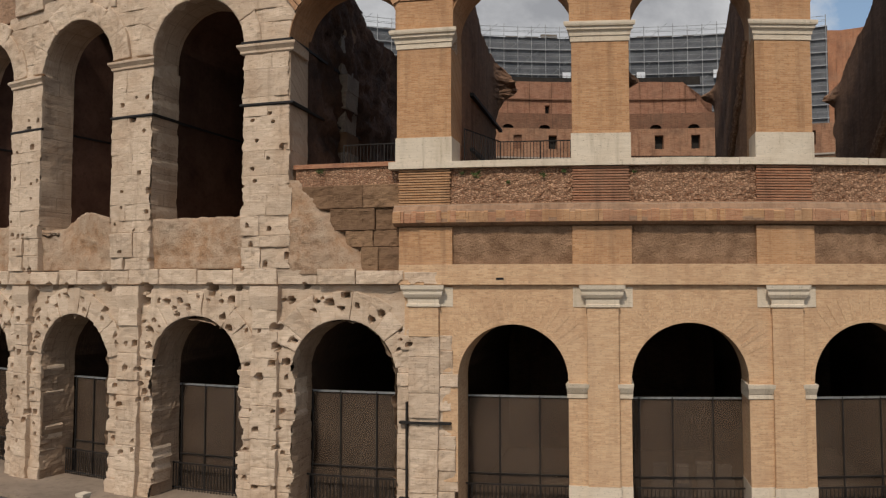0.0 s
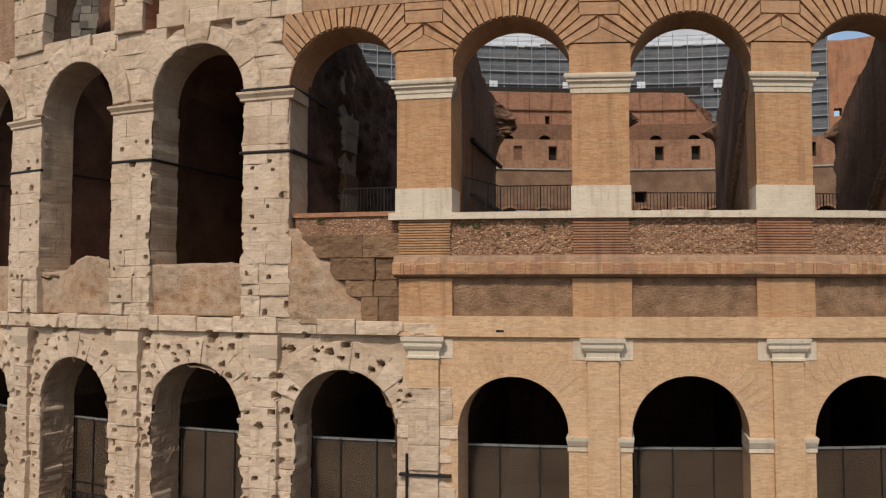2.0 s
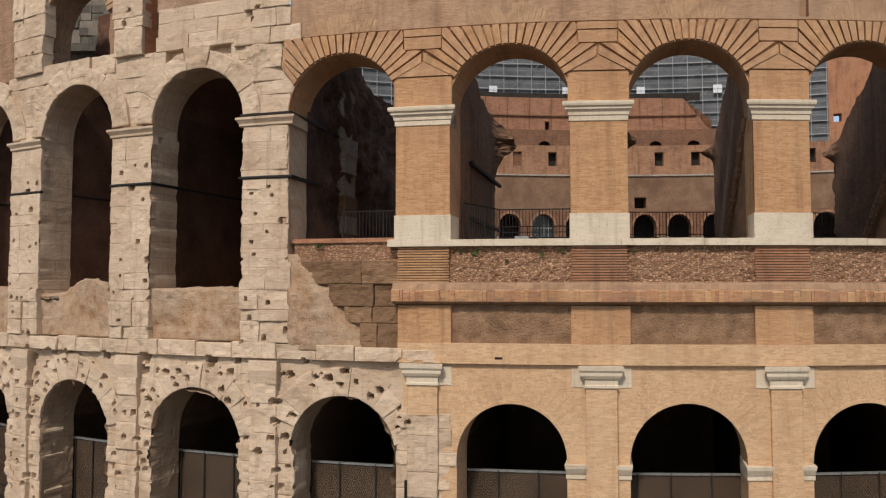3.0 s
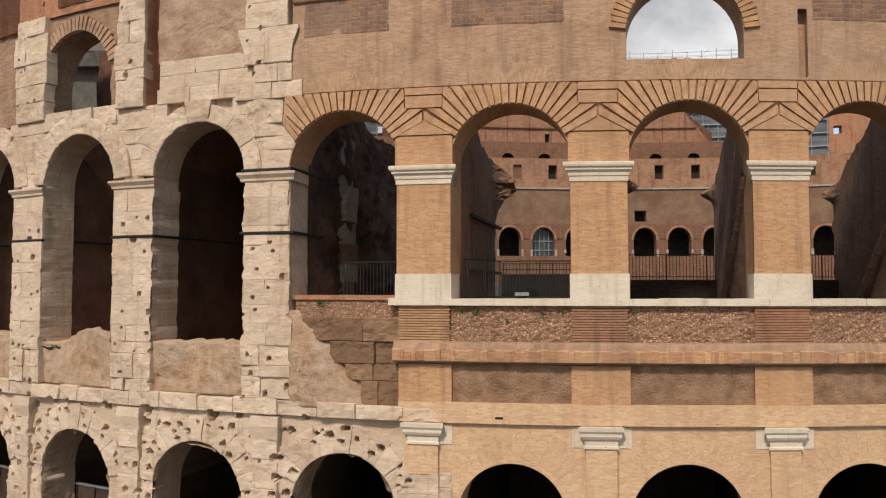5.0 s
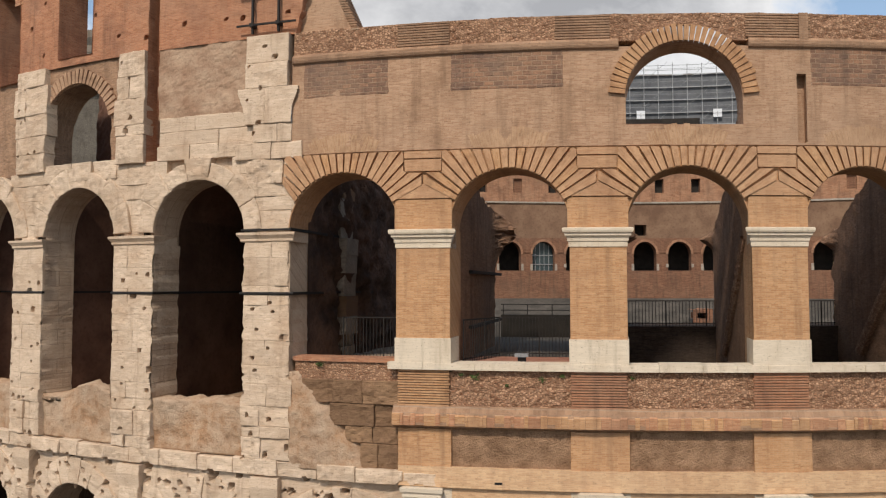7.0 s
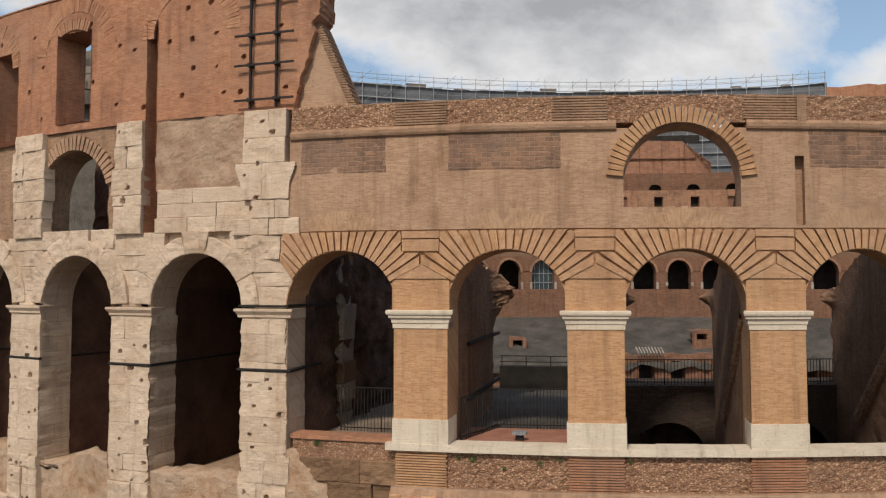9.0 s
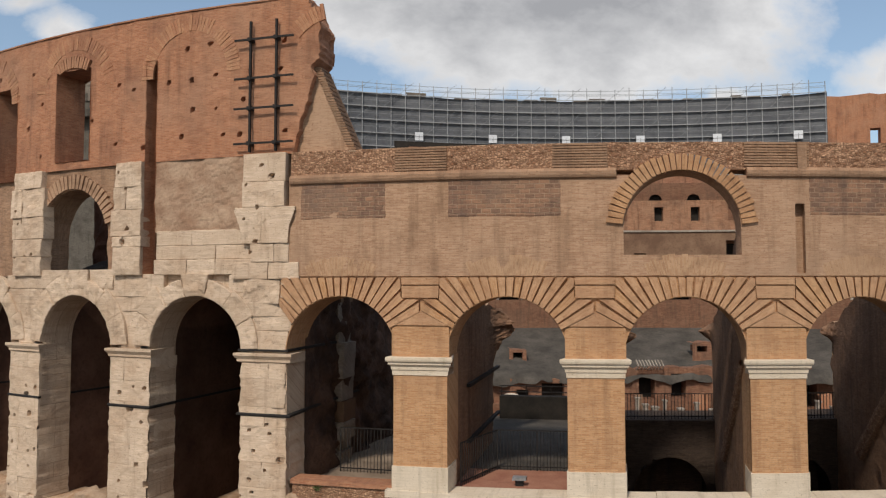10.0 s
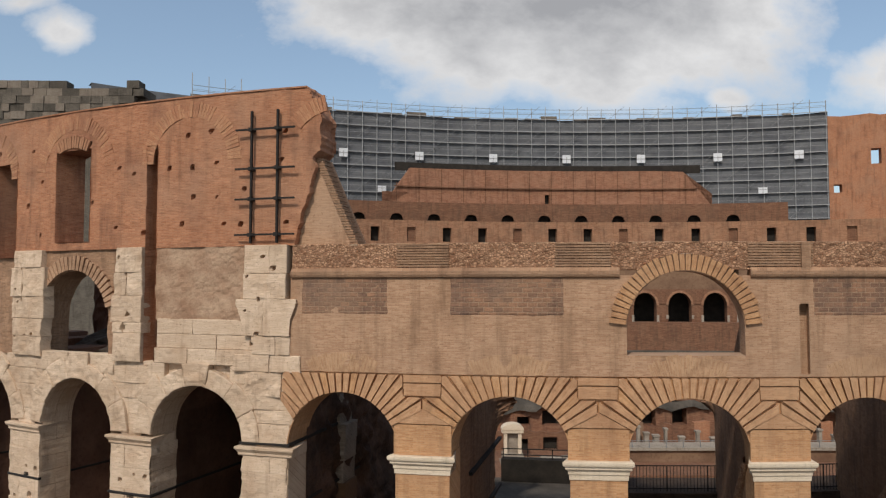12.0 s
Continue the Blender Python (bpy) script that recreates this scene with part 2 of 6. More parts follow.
STEEL = metal("galvanised_tube", (0.20, 0.205, 0.21), 0.5, 0.4)

# ---- the curved front: u along it, d into it, z up ----
CX, CY, RAD, PH0 = 9.71, 83.12, 59.0, radians(1.75)
PIERS = [12.3, 6.17, 0.05, -6.13, -12.24, -18.28, -24.5, -30.92, -37.3, -43.6]
BAYS = [(PIERS[i] + PIERS[i + 1]) / 2 for i in range(9)]


SPLAY = radians(14.0)


def bend(u, d, z):
    """Depth runs square to the front on its old part and keeps one slant along the restored bays."""
    ph = PH0 + np.asarray(u, float) / RAD
    d = np.asarray(d, float)
    lean = 0.5 * (SPLAY - ph + np.sqrt((SPLAY + ph) ** 2 + 0.0006))
    return np.stack(np.broadcast_arrays(CX + RAD * np.sin(ph) + d * np.sin(lean), CY - RAD * np.cos(ph) + d * np.cos(lean), np.asarray(z, float)), -1)


def hash3(i, j, k):
    h = (i * 374761393 + j * 668265263 + k * 2147483647 + 1013904223) & 0xFFFFFFFF
    h = ((h ^ (h >> 13)) * 1274126177) & 0xFFFFFFFF
    return ((h ^ (h >> 16)) & 0xFFFF) / 65535.0


def vnoise(x, y, k=0):
    """Smooth value noise, about -1 to 1."""
    x, y = np.asarray(x, float), np.asarray(y, float)
    i, j = np.floor(x).astype(np.int64), np.floor(y).astype(np.int64)
    fx, fy = x - i, y - j
    fx, fy = fx * fx * (3 - 2 * fx), fy * fy * (3 - 2 * fy)
    a = hash3(i, j, k) * (1 - fx) + hash3(i + 1, j, k) * fx
    b = hash3(i, j + 1, k) * (1 - fx) + hash3(i + 1, j + 1, k) * fx
    return 2 * (a * (1 - fy) + b * fy) - 1


def rough(u, z, k=0, size=1.0):
    u, z = np.asarray(u) / size, np.asarray(z) / size
    return 0.5 * vnoise(u * 1.3, z * 1.3, k) + 0.3 * vnoise(u * 3.1, z * 3.7, k + 1) + 0.2 * vnoise(u * 7.3, z * 9.1, k + 2)


def empty(name, label, category, group="", kind=""):
    return tagged(new(name), label, category, group, kind)


def mesh_ob(name, verts, faces, uvs, mat, parent=None, label="", smooth=False):
    me = bpy.data.meshes.new(name)
    me.from_pydata([tuple(v) for v in verts], [], faces)
    if uvs is not None and len(faces):
        lay = me.uv_layers.new(name="UVMap")
        idx = np.empty(len(me.loops), dtype=np.int64)
        me.loops.foreach_get("vertex_index", idx)
        lay.data.foreach_set("uv", np.asarray(uvs, float)[idx].ravel())
    me.materials.append(mat)
    if smooth:
        me.polygons.foreach_set("use_smooth", [True] * len(me.polygons))
    ob = new(name, me)
    if parent:
        ob.parent = parent
    return tagged(ob, label) if label else ob


class Soup:
    """Verts, faces and uvs gathered into one mesh."""

    def __init__(self):
        self.v, self.f, self.uv, self.n = [], [], [], 0

    def put(self, v, f, uv):
        f = [tuple(int(i) + self.n for i in q) for q in f]
        self.v.append(np.asarray(v)), self.uv.append(np.asarray(uv)), self.f.extend(f)
        self.n += len(v)
        return self

    def ob(self, name, mat, parent=None, label="", smooth=False):
        v, uv = np.concatenate(self.v), np.concatenate(self.uv)
        used = np.zeros(len(v), bool)
        used[[i for q in self.f for i in q]] = True
        to = np.cumsum(used) - 1
        return mesh_ob(name, v[used], [tuple(int(to[i]) for i in q) for q in self.f], uv[used], mat, parent, label, smooth)


class Arch:
    """An arched opening: centre, half width, sill, springing; worn: how far its edge is eaten away."""

    def __init__(self, uc, half, z0, zs, worn=0.0, seed=0, flat=False):
        self.uc, self.half, self.z0, self.zs, self.worn, self.seed, self.flat = uc, half, z0, zs, worn, seed, flat

    def away(self, u, z):
        """Distance outside the opening (minus inside)."""
        u, z = np.asarray(u, float), np.asarray(z, float)
        du, dz = u - self.uc, z - self.zs
        s = np.where(dz > 0, dz if self.flat else np.hypot(du, dz) - self.half, np.abs(du) - self.half)
        if self.flat:
            s = np.maximum(np.abs(du) - self.half, dz)
        s = np.maximum(s, self.z0 - z)
        if self.worn:
            s = s - self.worn * np.maximum(rough(u, z, self.seed), -0.35)
        return s

    def grad(self, u, z):
        e = 0.01
        gu = (self.away(u + e, z) - self.away(u - e, z)) / (2 * e)
        gz = (self.away(u, z + e) - self.away(u, z - e)) / (2 * e)
        return gu, gz, np.maximum(gu * gu + gz * gz, 0.2)

    def snap(self, u, z, reach):
        for _ in range(3):
            s = self.away(u, z)
            gu, gz, q = self.grad(u, z)
            near = np.abs(s) < reach
            u = np.where(near, u - s * gu / q, u)
            z = np.where(near, z - s * gz / q, z)
        return u, z

    def outline(self, step=0.12, sill=False):
        a = []
        n1 = max(2, int((self.zs - self.z0) / step))
        a += [(self.uc - self.half, self.z0 + (self.zs - self.z0) * i / n1) for i in range(n1)]
        if self.flat:
            n2 = max(2, int(2 * self.half / step))
            a += [(self.uc - self.half + 2 * self.half * i / n2, self.zs) for i in range(n2)]
        else:
            n2 = max(8, int(math.pi * self.half / step))
            a += [(self.uc - self.half * math.cos(math.pi * i / n2), self.zs + self.half * math.sin(math.pi * i / n2)) for i in range(n2)]
        a += [(self.uc + self.half, self.zs - (self.zs - self.z0) * i / n1) for i in range(n1 + 1)]
        if sill:
            n3 = max(2, int(2 * self.half / step))
            a += [(self.uc + self.half - 2 * self.half * i / n3, self.z0) for i in range(1, n3 + 1)]
        u, z = np.array(a).T
        if self.worn:
            u, z = self.snap(u, z, 0.5)
        return u, z


def steps(a, b, res, bev):
    n = max(1, int(round((b - a - 2 * bev) / res)))
    mid = np.linspace(a + bev, b - bev, n + 1)
    return np.concatenate([[a], mid, [b]]) if bev > 0 else mid


HOLES = []   # u, z, half size: sockets left by robbed iron clamps


def pocks(u, z):
    d = np.zeros_like(u)
    lo, hi, a, b = u.min() - 0.3, u.max() + 0.3, z.min() - 0.3, z.max() + 0.3
    for hu, hz, r in HOLES:
        if lo < hu < hi and a < hz < b:
            q = np.maximum(np.abs(u - hu) / r, np.abs(z - hz) / (r * 0.8)) * 0.5 + 0.5 * np.hypot(u - hu, (z - hz) * 1.15) / r
            d = np.maximum(d, 0.55 * np.clip((1.2 - q) / 0.18, 0, 1))
    return d


def sheet(u0, u1, z0, z1, d, res=0.15, bev=0.0, skirt=0.25, openings=(), amp=0.0, seed=0, holes=False, shape=None, worn_edge=0.02, soup=None, ragged=0.0):
    """A piece of the front as a fine surface at depth d, cut by openings, with sides that run back by skirt.
    shape(u, z) adds to the depth; amp is the relief of its wear; bev the width of its worn edges."""
    soup = soup or Soup()
    us, zs = steps(u0, u1, res, bev), steps(z0, z1, res, bev)
    U, Z = np.meshgrid(us, zs)
    nz, nu = U.shape
    E = np.zeros_like(U)
    if bev:
        E[0, :] = E[-1, :] = 1
        E[:, 0] = E[:, -1] = 1
    if ragged:
        U[:, 0] += ragged * np.abs(rough(Z[:, 0], Z[:, 0] * 0 + u0, 51, 0.5)) * 1.6
        U[:, -1] -= ragged * np.abs(rough(Z[:, -1], Z[:, -1] * 0 + u1, 52, 0.5)) * 1.6
        Z[0, :] += ragged * np.abs(rough(U[0, :], U[0, :] * 0 + z0, 53, 0.5))
        Z[-1, :] -= ragged * np.abs(rough(U[-1, :], U[-1, :] * 0 + z1, 54, 0.5))
    dead = np.zeros_like(U)
    for o in openings:
        U, Z = o.snap(U, Z, res * 0.62)
        dead = np.maximum(dead, (o.away(U, Z) < -0.012).astype(float))
    D = d + E * (worn_edge + 0.6 * worn_edge * rough(U, Z, 40 + seed, 0.3))
    if amp:
        D = D + amp * rough(U, Z, seed)
    if shape:
        D = D + shape(U, Z)
    if holes:
        D = D + pocks(U, Z)
    P = bend(U, D, Z).reshape(-1, 3)
    keep = (dead[:-1, :-1] + dead[1:, :-1] + dead[:-1, 1:] + dead[1:, 1:]) == 0
    I = np.arange(nz * nu).reshape(nz, nu)
    faces = [(I[j, i], I[j, i + 1], I[j + 1, i + 1], I[j + 1, i]) for j, i in zip(*np.nonzero(keep))]
    uv = np.stack([U.ravel(), Z.ravel()], 1)
    if skirt and keep.any():
        # sides only along the piece's own border
        ring = [(0, i) for i in range(nu)], [(nz - 1, i) for i in range(nu)], [(j, 0) for j in range(nz)], [(j, nu - 1) for j in range(nz)]
        extra, euv, base = [], [], nz * nu
        for side, flip in zip(ring, (1, 0, 0, 1)):
            k0 = base + len(extra)
            for j, i in side:
                extra.append(bend(U[j, i], D[j, i] + skirt, Z[j, i]))
                euv.append((U[j, i] + 0.37 * skirt, Z[j, i] + 0.61 * skirt))
            for q in range(len(side) - 1):
                (j, i), (jj, ii) = side[q], side[q + 1]
                cj, ci = min(j, jj, nz - 2), min(i, ii, nu - 2)
                if not keep[cj, ci]:
                    continue
                f = (I[j, i], k0 + q, k0 + q + 1, I[jj, ii])
                faces.append(f if flip else f[::-1])
        P = np.concatenate([P, np.array(extra)])
        uv = np.concatenate([uv, np.array(euv)])
    if keep.any():
        soup.put(P, faces, uv)
    return soup


def reveal(o, d0, d1, res=0.2, amp=0.0, seed=0, sill=False, soup=None, step=0.12):
    """The inner faces of an opening, from depth d0 to d1."""
    soup = soup or Soup()
    u, z = o.outline(step, sill)
    keep_worn, o.worn = o.worn, 0.0
    uc_, zc_ = o.outline(step, sill)
    o.worn = keep_worn
    ds = np.linspace(d0, d1, max(2, int((d1 - d0) / res)) + 1)
    run = np.concatenate([[0], np.cumsum(np.hypot(np.diff(u), np.diff(z)))])
    U, D = np.meshgrid(u, ds)
    Z, _ = np.meshgrid(z, ds)
    R, _ = np.meshgrid(run, ds)
    calm = 0.85 * np.clip((D - d0) / 0.45, 0, 1)
    U, Z = U + calm * (uc_ - U), Z + calm * (zc_ - Z)
    if amp:
        stepped = hash3(np.floor(R / 0.63).astype(np.int64), np.floor(D / 0.75 + 0.5 * np.floor(R / 0.63)).astype(np.int64), seed) - 0.5
        w = amp * (0.6 * rough(R, D, 60 + seed, 0.5) + 0.12 * stepped) * np.clip((D - d0) / 0.2, 0, 1)
        gu, gz, q = o.grad(U, Z)
        U, Z = U + w * gu, Z + w * gz
    P = bend(U, D, Z).reshape(-1, 3)
    n = len(u)
    I = np.arange(P.shape[0]).reshape(len(ds), n)
    f = [(I[j, i], I[j, i + 1], I[j + 1, i + 1], I[j + 1, i]) for j in range(len(ds) - 1) for i in range(n - 1)]
    side = np.stack([np.where(Z < o.zs, D, R).ravel(), np.where(Z < o.zs, Z, D).ravel()], 1)
    return soup.put(P, f, side)


def block(u0, u1, z0, z1, d0, d1, soup=None, du=0.0, sub=1.2):
    """A bent box from depth d0 to d1; du widens its front."""
    soup = soup or Soup()
    n = max(1, int((u1 - u0) / sub))
    us = np.linspace(u0, u1, n + 1)
    v, uv = [], []
    for dd, zz, w in ((d0, z0, du), (d0, z1, du), (d1, z1, 0), (d1, z0, 0)):
        k = (us - (u0 + u1) / 2) / max((u1 - u0) / 2, 1e-6)
        v.append(bend(us + k * w, dd, zz))
        uv.append(np.stack([us, np.full_like(us, zz + dd * 0.7)], 1))
    m = n + 1
    f = []
    for a in range(4):
        b = (a + 1) % 4
        f += [(a * m + i, a * m + i + 1, b * m + i + 1, b * m + i) for i in range(n)]
    f += [(0, m, 2 * m, 3 * m), (n, 3 * m + n, 2 * m + n, m + n)]
    return soup.put(np.concatenate(v), f, np.concatenate(uv))


def mould(u0, u1, profile, soup=None, ret=0.0, back=0.6, sub=0.8):
    """A moulding: profile of (out, z), out is how far it stands before d=0; ret: how its ends step out with it."""
    soup = soup or Soup()
    prof = [(-back, profile[0][1])] + list(profile) + [(-back, profile[-1][1])]
    n = max(1, int((u1 - u0) / sub))
    t = np.linspace(0, 1, n + 1)
    v, uv = [], []
    for out, z in prof:
        e = max(out, 0) * ret
        us = u0 - e + (u1 - u0 + 2 * e) * t
        v.append(bend(us, -out, z))
        uv.append(np.stack([us, np.full_like(us, z + out)], 1))
    m, k = n + 1, len(prof)
    f = [(a * m + i, a * m + i + 1, (a + 1) * m + i + 1, (a + 1) * m + i) for a in range(k - 1) for i in range(n)]
    f += [tuple(a * m for a in range(k))[::-1], tuple(a * m + n for a in range(k))]
    return soup.put(np.concatenate(v), f, np.concatenate(uv))


def box(name, x0, x1, y0, y1, z0, z1, mat, parent=None, label=""):
    c = [(x, y, z) for x in (x0, x1) for y in (y0, y1) for z in (z0, z1)]
    f = [(0, 1, 3, 2), (4, 6, 7, 5), (0, 4, 5, 1), (2, 3, 7, 6), (0, 2, 6, 4), (1, 5, 7, 3)]
    uv = [(x + 0.3 * y, z + 0.3 * y) for x, y, z in c]
    return mesh_ob(name, c, f, uv, mat, parent, label)

# ---- ground ----
g = Soup()
gu = np.concatenate([np.linspace(-900, -80, 12), np.linspace(-70, 70, 57), np.linspace(80, 900, 12)])
gy = np.concatenate([np.linspace(-900, -60, 10), np.linspace(-50, 26, 40), np.linspace(30, 1800, 14)])
GX, GY = np.meshgrid(gu, gy)
near = np.exp(-(GX ** 2 + GY ** 2) / 3000)
GZ = 0.05 * rough(GX, GY, 5, 6.0) * near - 0.03
I = np.arange(GX.size).reshape(GX.shape)
g.put(np.stack([GX.ravel(), GY.ravel(), GZ.ravel()], 1),
      [(I[j, i], I[j, i + 1], I[j + 1, i + 1], I[j + 1, i]) for j in range(GX.shape[0] - 1) for i in range(GX.shape[1] - 1)],
      np.stack([GX.ravel(), GY.ravel()], 1))
tagged(g.ob("ground", COBBLE, smooth=True), "dark grey basalt cobbled square before the amphitheatre", "ground", kind="structure")
kerb = block(-50, 20, -0.02, 0.16, -1.6, 2.6, sub=1.0).ob("pavement", EARTH)
tagged(kerb, "worn pale stone pavement along the foot of the arches", "pavement", kind="structure")

# ---- sockets of robbed clamps in the travertine ----
rng = random.Random(7)
for k in range(5, 10):
    c = PIERS[k]
    for z in np.arange(1.2, 8.2, 0.62):
        for s in (-0.72, -0.25, 0.45, 0.85):
            if rng.random() < 0.55:
                HOLES.append((c + s + rng.uniform(-0.18, 0.18), z + rng.uniform(-0.2, 0.2), rng.uniform(0.05, 0.125)))
    for z in np.arange(9.2, 16.3, 0.72):
        for s in (-0.9, -0.45, 0.1, 0.6, 0.95):
            if rng.random() < (0.42 if z < 13.0 else 0.2):
                HOLES.append((c + s + rng.uniform(-0.2, 0.2), z + rng.uniform(-0.25, 0.25), rng.choice((0.05, 0.06, 0.08, 0.12))))
    for i in range(7):
        HOLES.append((c + rng.uniform(-0.9, 0.9), rng.uniform(20.5, 24.8), rng.choice((0.04, 0.05, 0.065))))
    b = BAYS[k - 1]
    for i in range(15):
        a = rng.uniform(0.25, math.pi - 0.25)
        r = rng.uniform(2.1, 3.0)
        HOLES.append((b + r * math.cos(a), 5.2 + r * math.sin(a) * 1.0, rng.uniform(0.045, 0.115)))
    for i in range(9):
        HOLES.append((b + rng.uniform(-3, 3), rng.choice((8.3, 7.75)) + rng.uniform(-0.06, 0.06), rng.uniform(0.07, 0.17)))

LEFT1 = [Arch(BAYS[k], 1.92 if k == 4 else 1.98, -1, 5.12, 0.34, 11 + k) for k in range(4, 9)]      # lower arches of old stone
LEFT2 = [Arch(BAYS[k], 2.1, {4: 12.0, 5: 10.85, 6: 10.8}.get(k, 10.8), 17.36, 0.15, 31 + k) for k in range(4, 9)]
NEWLOW = [Arch(BAYS[k] + (0.0 if k == 3 else -0.2), 1.88 if k == 3 else 1.96, -1, 5.12) for k in range(0, 4)]
NEWUP = [Arch(BAYS[k], 2.12, 12.0, 17.36) for k in range(0, 5)]


def stone_course(parent, u0, u1, z0, z1, d, n, openings, skirt=0.4, seed=0, amp=0.035, proud=0.03, mat=TRAV, res=0.07, name="stone_block", edge=0.014, rag=0.014):
    """One course of n blocks of uneven length."""
    r = random.Random(seed)
    cuts = [0.0] + sorted((i + r.uniform(-0.32, 0.32)) / n for i in range(1, n)) + [1.0]
    for a, b in zip(cuts, cuts[1:]):
        s = sheet(u0 + (u1 - u0) * a + 0.002, u0 + (u1 - u0) * b - 0.002, z0 + 0.002, z1 - 0.002, d + r.uniform(-proud, proud), res, 0.028, skirt,
                  openings, amp, seed + int(97 * a), True, worn_edge=edge, ragged=rag)
        if s.n:
            s.ob(name, mat, parent)


def courses(z0, z1, h, seed):
    r = random.Random(seed)
    n = max(1, round((z1 - z0) / h))
    cuts = [0.0] + [(i + r.uniform(-0.3, 0.3)) / n for i in range(1, n)] + [1.0]
    return [(z0 + (z1 - z0) * a, z0 + (z1 - z0) * b) for a, b in zip(cuts, cuts[1:])]


def voussoirs(parent, uc, zs, r0, r1, a0, a1, n, d, skirt, mat, res=0.08, name="voussoir", amp=0.04, seed=0, top=None, gap=0.004, proud=0.03, holes=True, bev=0.03, edge=0.03):
    """Wedge stones round an arch, between two angles, cut off level at top."""
    rr = random.Random(seed)
    for i in range(n):
        t0, t1 = a0 + (a1 - a0) * i / n, a0 + (a1 - a0) * (i + 1) / n
        rout = r1 + (rr.uniform(-0.15, 0.2) if holes else 0)
        rs = steps(r0, rout, res, bev)
        ts = steps(t0 + gap / r0, t1 - gap / r0, res / ((r0 + rout) / 2), bev / r0)
        R, Th = np.meshgrid(rs, ts)
        U, Z = uc + R * np.cos(Th), zs + R * np.sin(Th)
        if top:
            Z = np.minimum(Z, top + 0.0 * Z)
        E = np.zeros_like(R)
        E[0, :] = E[-1, :] = E[:, 0] = E[:, -1] = 1
        D = d + rr.uniform(-proud, proud) + edge * E + amp * rough(U, Z, seed + i)
        if holes:
            D = D + pocks(U, Z)
        nz, nu = R.shape
        I = np.arange(nz * nu).reshape(nz, nu)
        f = [(I[a, b], I[a + 1, b], I[a + 1, b + 1], I[a, b + 1]) for a in range(nz - 1) for b in range(nu - 1)]
        v, uv = bend(U, D, Z).reshape(-1, 3), np.stack([U.ravel(), Z.ravel()], 1)
        ring = list(I[0, :]) + list(I[1:, -1]) + list(I[-1, -2::-1]) + list(I[-2:0:-1, 0])
        back = bend(U.ravel()[ring], D.ravel()[ring] + skirt, Z.ravel()[ring])
        m = len(ring)
        k0 = nz * nu
        f += [(ring[q], ring[(q + 1) % m], k0 + (q + 1) % m, k0 + q) for q in range(m)]
        s = Soup().put(np.concatenate([v, back]), f, np.concatenate([uv, uv[ring] + 0.2]))
        s.ob(name, mat, parent)


# ---- old travertine: lower storey ----
for k in range(4, 9):
    c = PIERS[k]
    if k == 4:
        lo, hi = c - 0.98, c + 1.32
    else:
        lo, hi = c - 1.2, c + 1.2
    pier = empty("travertine_pier", "weathered cream travertine pier pitted with clamp holes, its edges eaten away", "pier", "lower travertine piers")
    for q, (z0, z1) in enumerate(courses(0.1, 6.6 if k == 4 else 5.2, 0.62, 90 + k)):
        stone_course(pier, lo, hi - (0.42 * hash3(q, 3, 1) if k == 4 else 0), z0, z1, 0.13 if k == 4 else 0.2, 2, LEFT1 + NEWLOW, 0.5, 1000 * k + q, proud=0.05, amp=0.09)
    # half column worn flat
    for q, (z0, z1) in enumerate(courses(0.1, 6.6 if k == 4 else 7.6, 0.95, 190 + k)):
        w = 0.52 + 0.03 * math.sin(7 * q + k)
        stone_course(pier, c - w, c + w, z0, z1, 0.02, 1, [], 0.3, 3000 + 1000 * k + q, proud=0.04, amp=0.08, name="shaft_block")
    if k == 4:
        for z in (0.95, 3.55):
            mould(c - 0.86, c + 0.95, [(-0.10, z), (0.03, z), (0.03, z + 0.08), (-0.10, z + 0.08)], back=1.0).ob("iron_strap", IRON, pier, "rusty iron strap round the pier")
        block(c - 0.62, c - 0.57, 0.2, 4.3, -0.04, 0.1).ob("iron_strip", IRON, pier)
        sheet(c - 0.72, c + 0.75, 6.55, 8.4, 0.16, 0.15, 0, 0.3, [LEFT1[0]] + NEWLOW, 0.01, 3).ob("brick_mend", LBRICK, pier, "yellow brick mending")
        sheet(c - 0.53, c + 0.53, 6.55, 7.6, 0.0, 0.2, 0.012, 0.3, [], 0.006, k).ob("brick_shaft", LBRICK, pier)
        mould(c - 0.53, c + 0.53, [(0.02, 7.58), (0.06, 7.60), (0.06, 7.68), (0.02, 7.70), (0.03, 7.86), (0.10, 7.92), (0.16, 8.02), (0.16, 8.12), (0.22, 8.20), (0.24, 8.34)], ret=1.0).ob("capital", WHITE, pier, "moulded white travertine capital")
        block(c + 0.5, c + 1.0, 7.60, 8.28, 0.13, 0.5).ob("capital_slab", WHITE, pier)
        sheet(lo, c + 1.0, 0.0, 6.5, 0.42, 0.12, 0, 0.8, LEFT1 + NEWLOW, 0.03).ob("core", TRAV, pier)
        continue
    w0 = mould(c - 0.55, c + 0.55, [(0.0, 7.45), (0.02, 7.6), (0.05, 7.75), (0.08, 7.95), (0.04, 8.3)], ret=0.5)
    w0.ob("capital", TRAV, pier, "worn travertine capital")
    back = sheet(lo, hi, 0.0, 5.2, 0.42, 0.12, 0, 0.8, LEFT1 + NEWLOW, 0.03)
    back.ob("core", TRAV, pier)

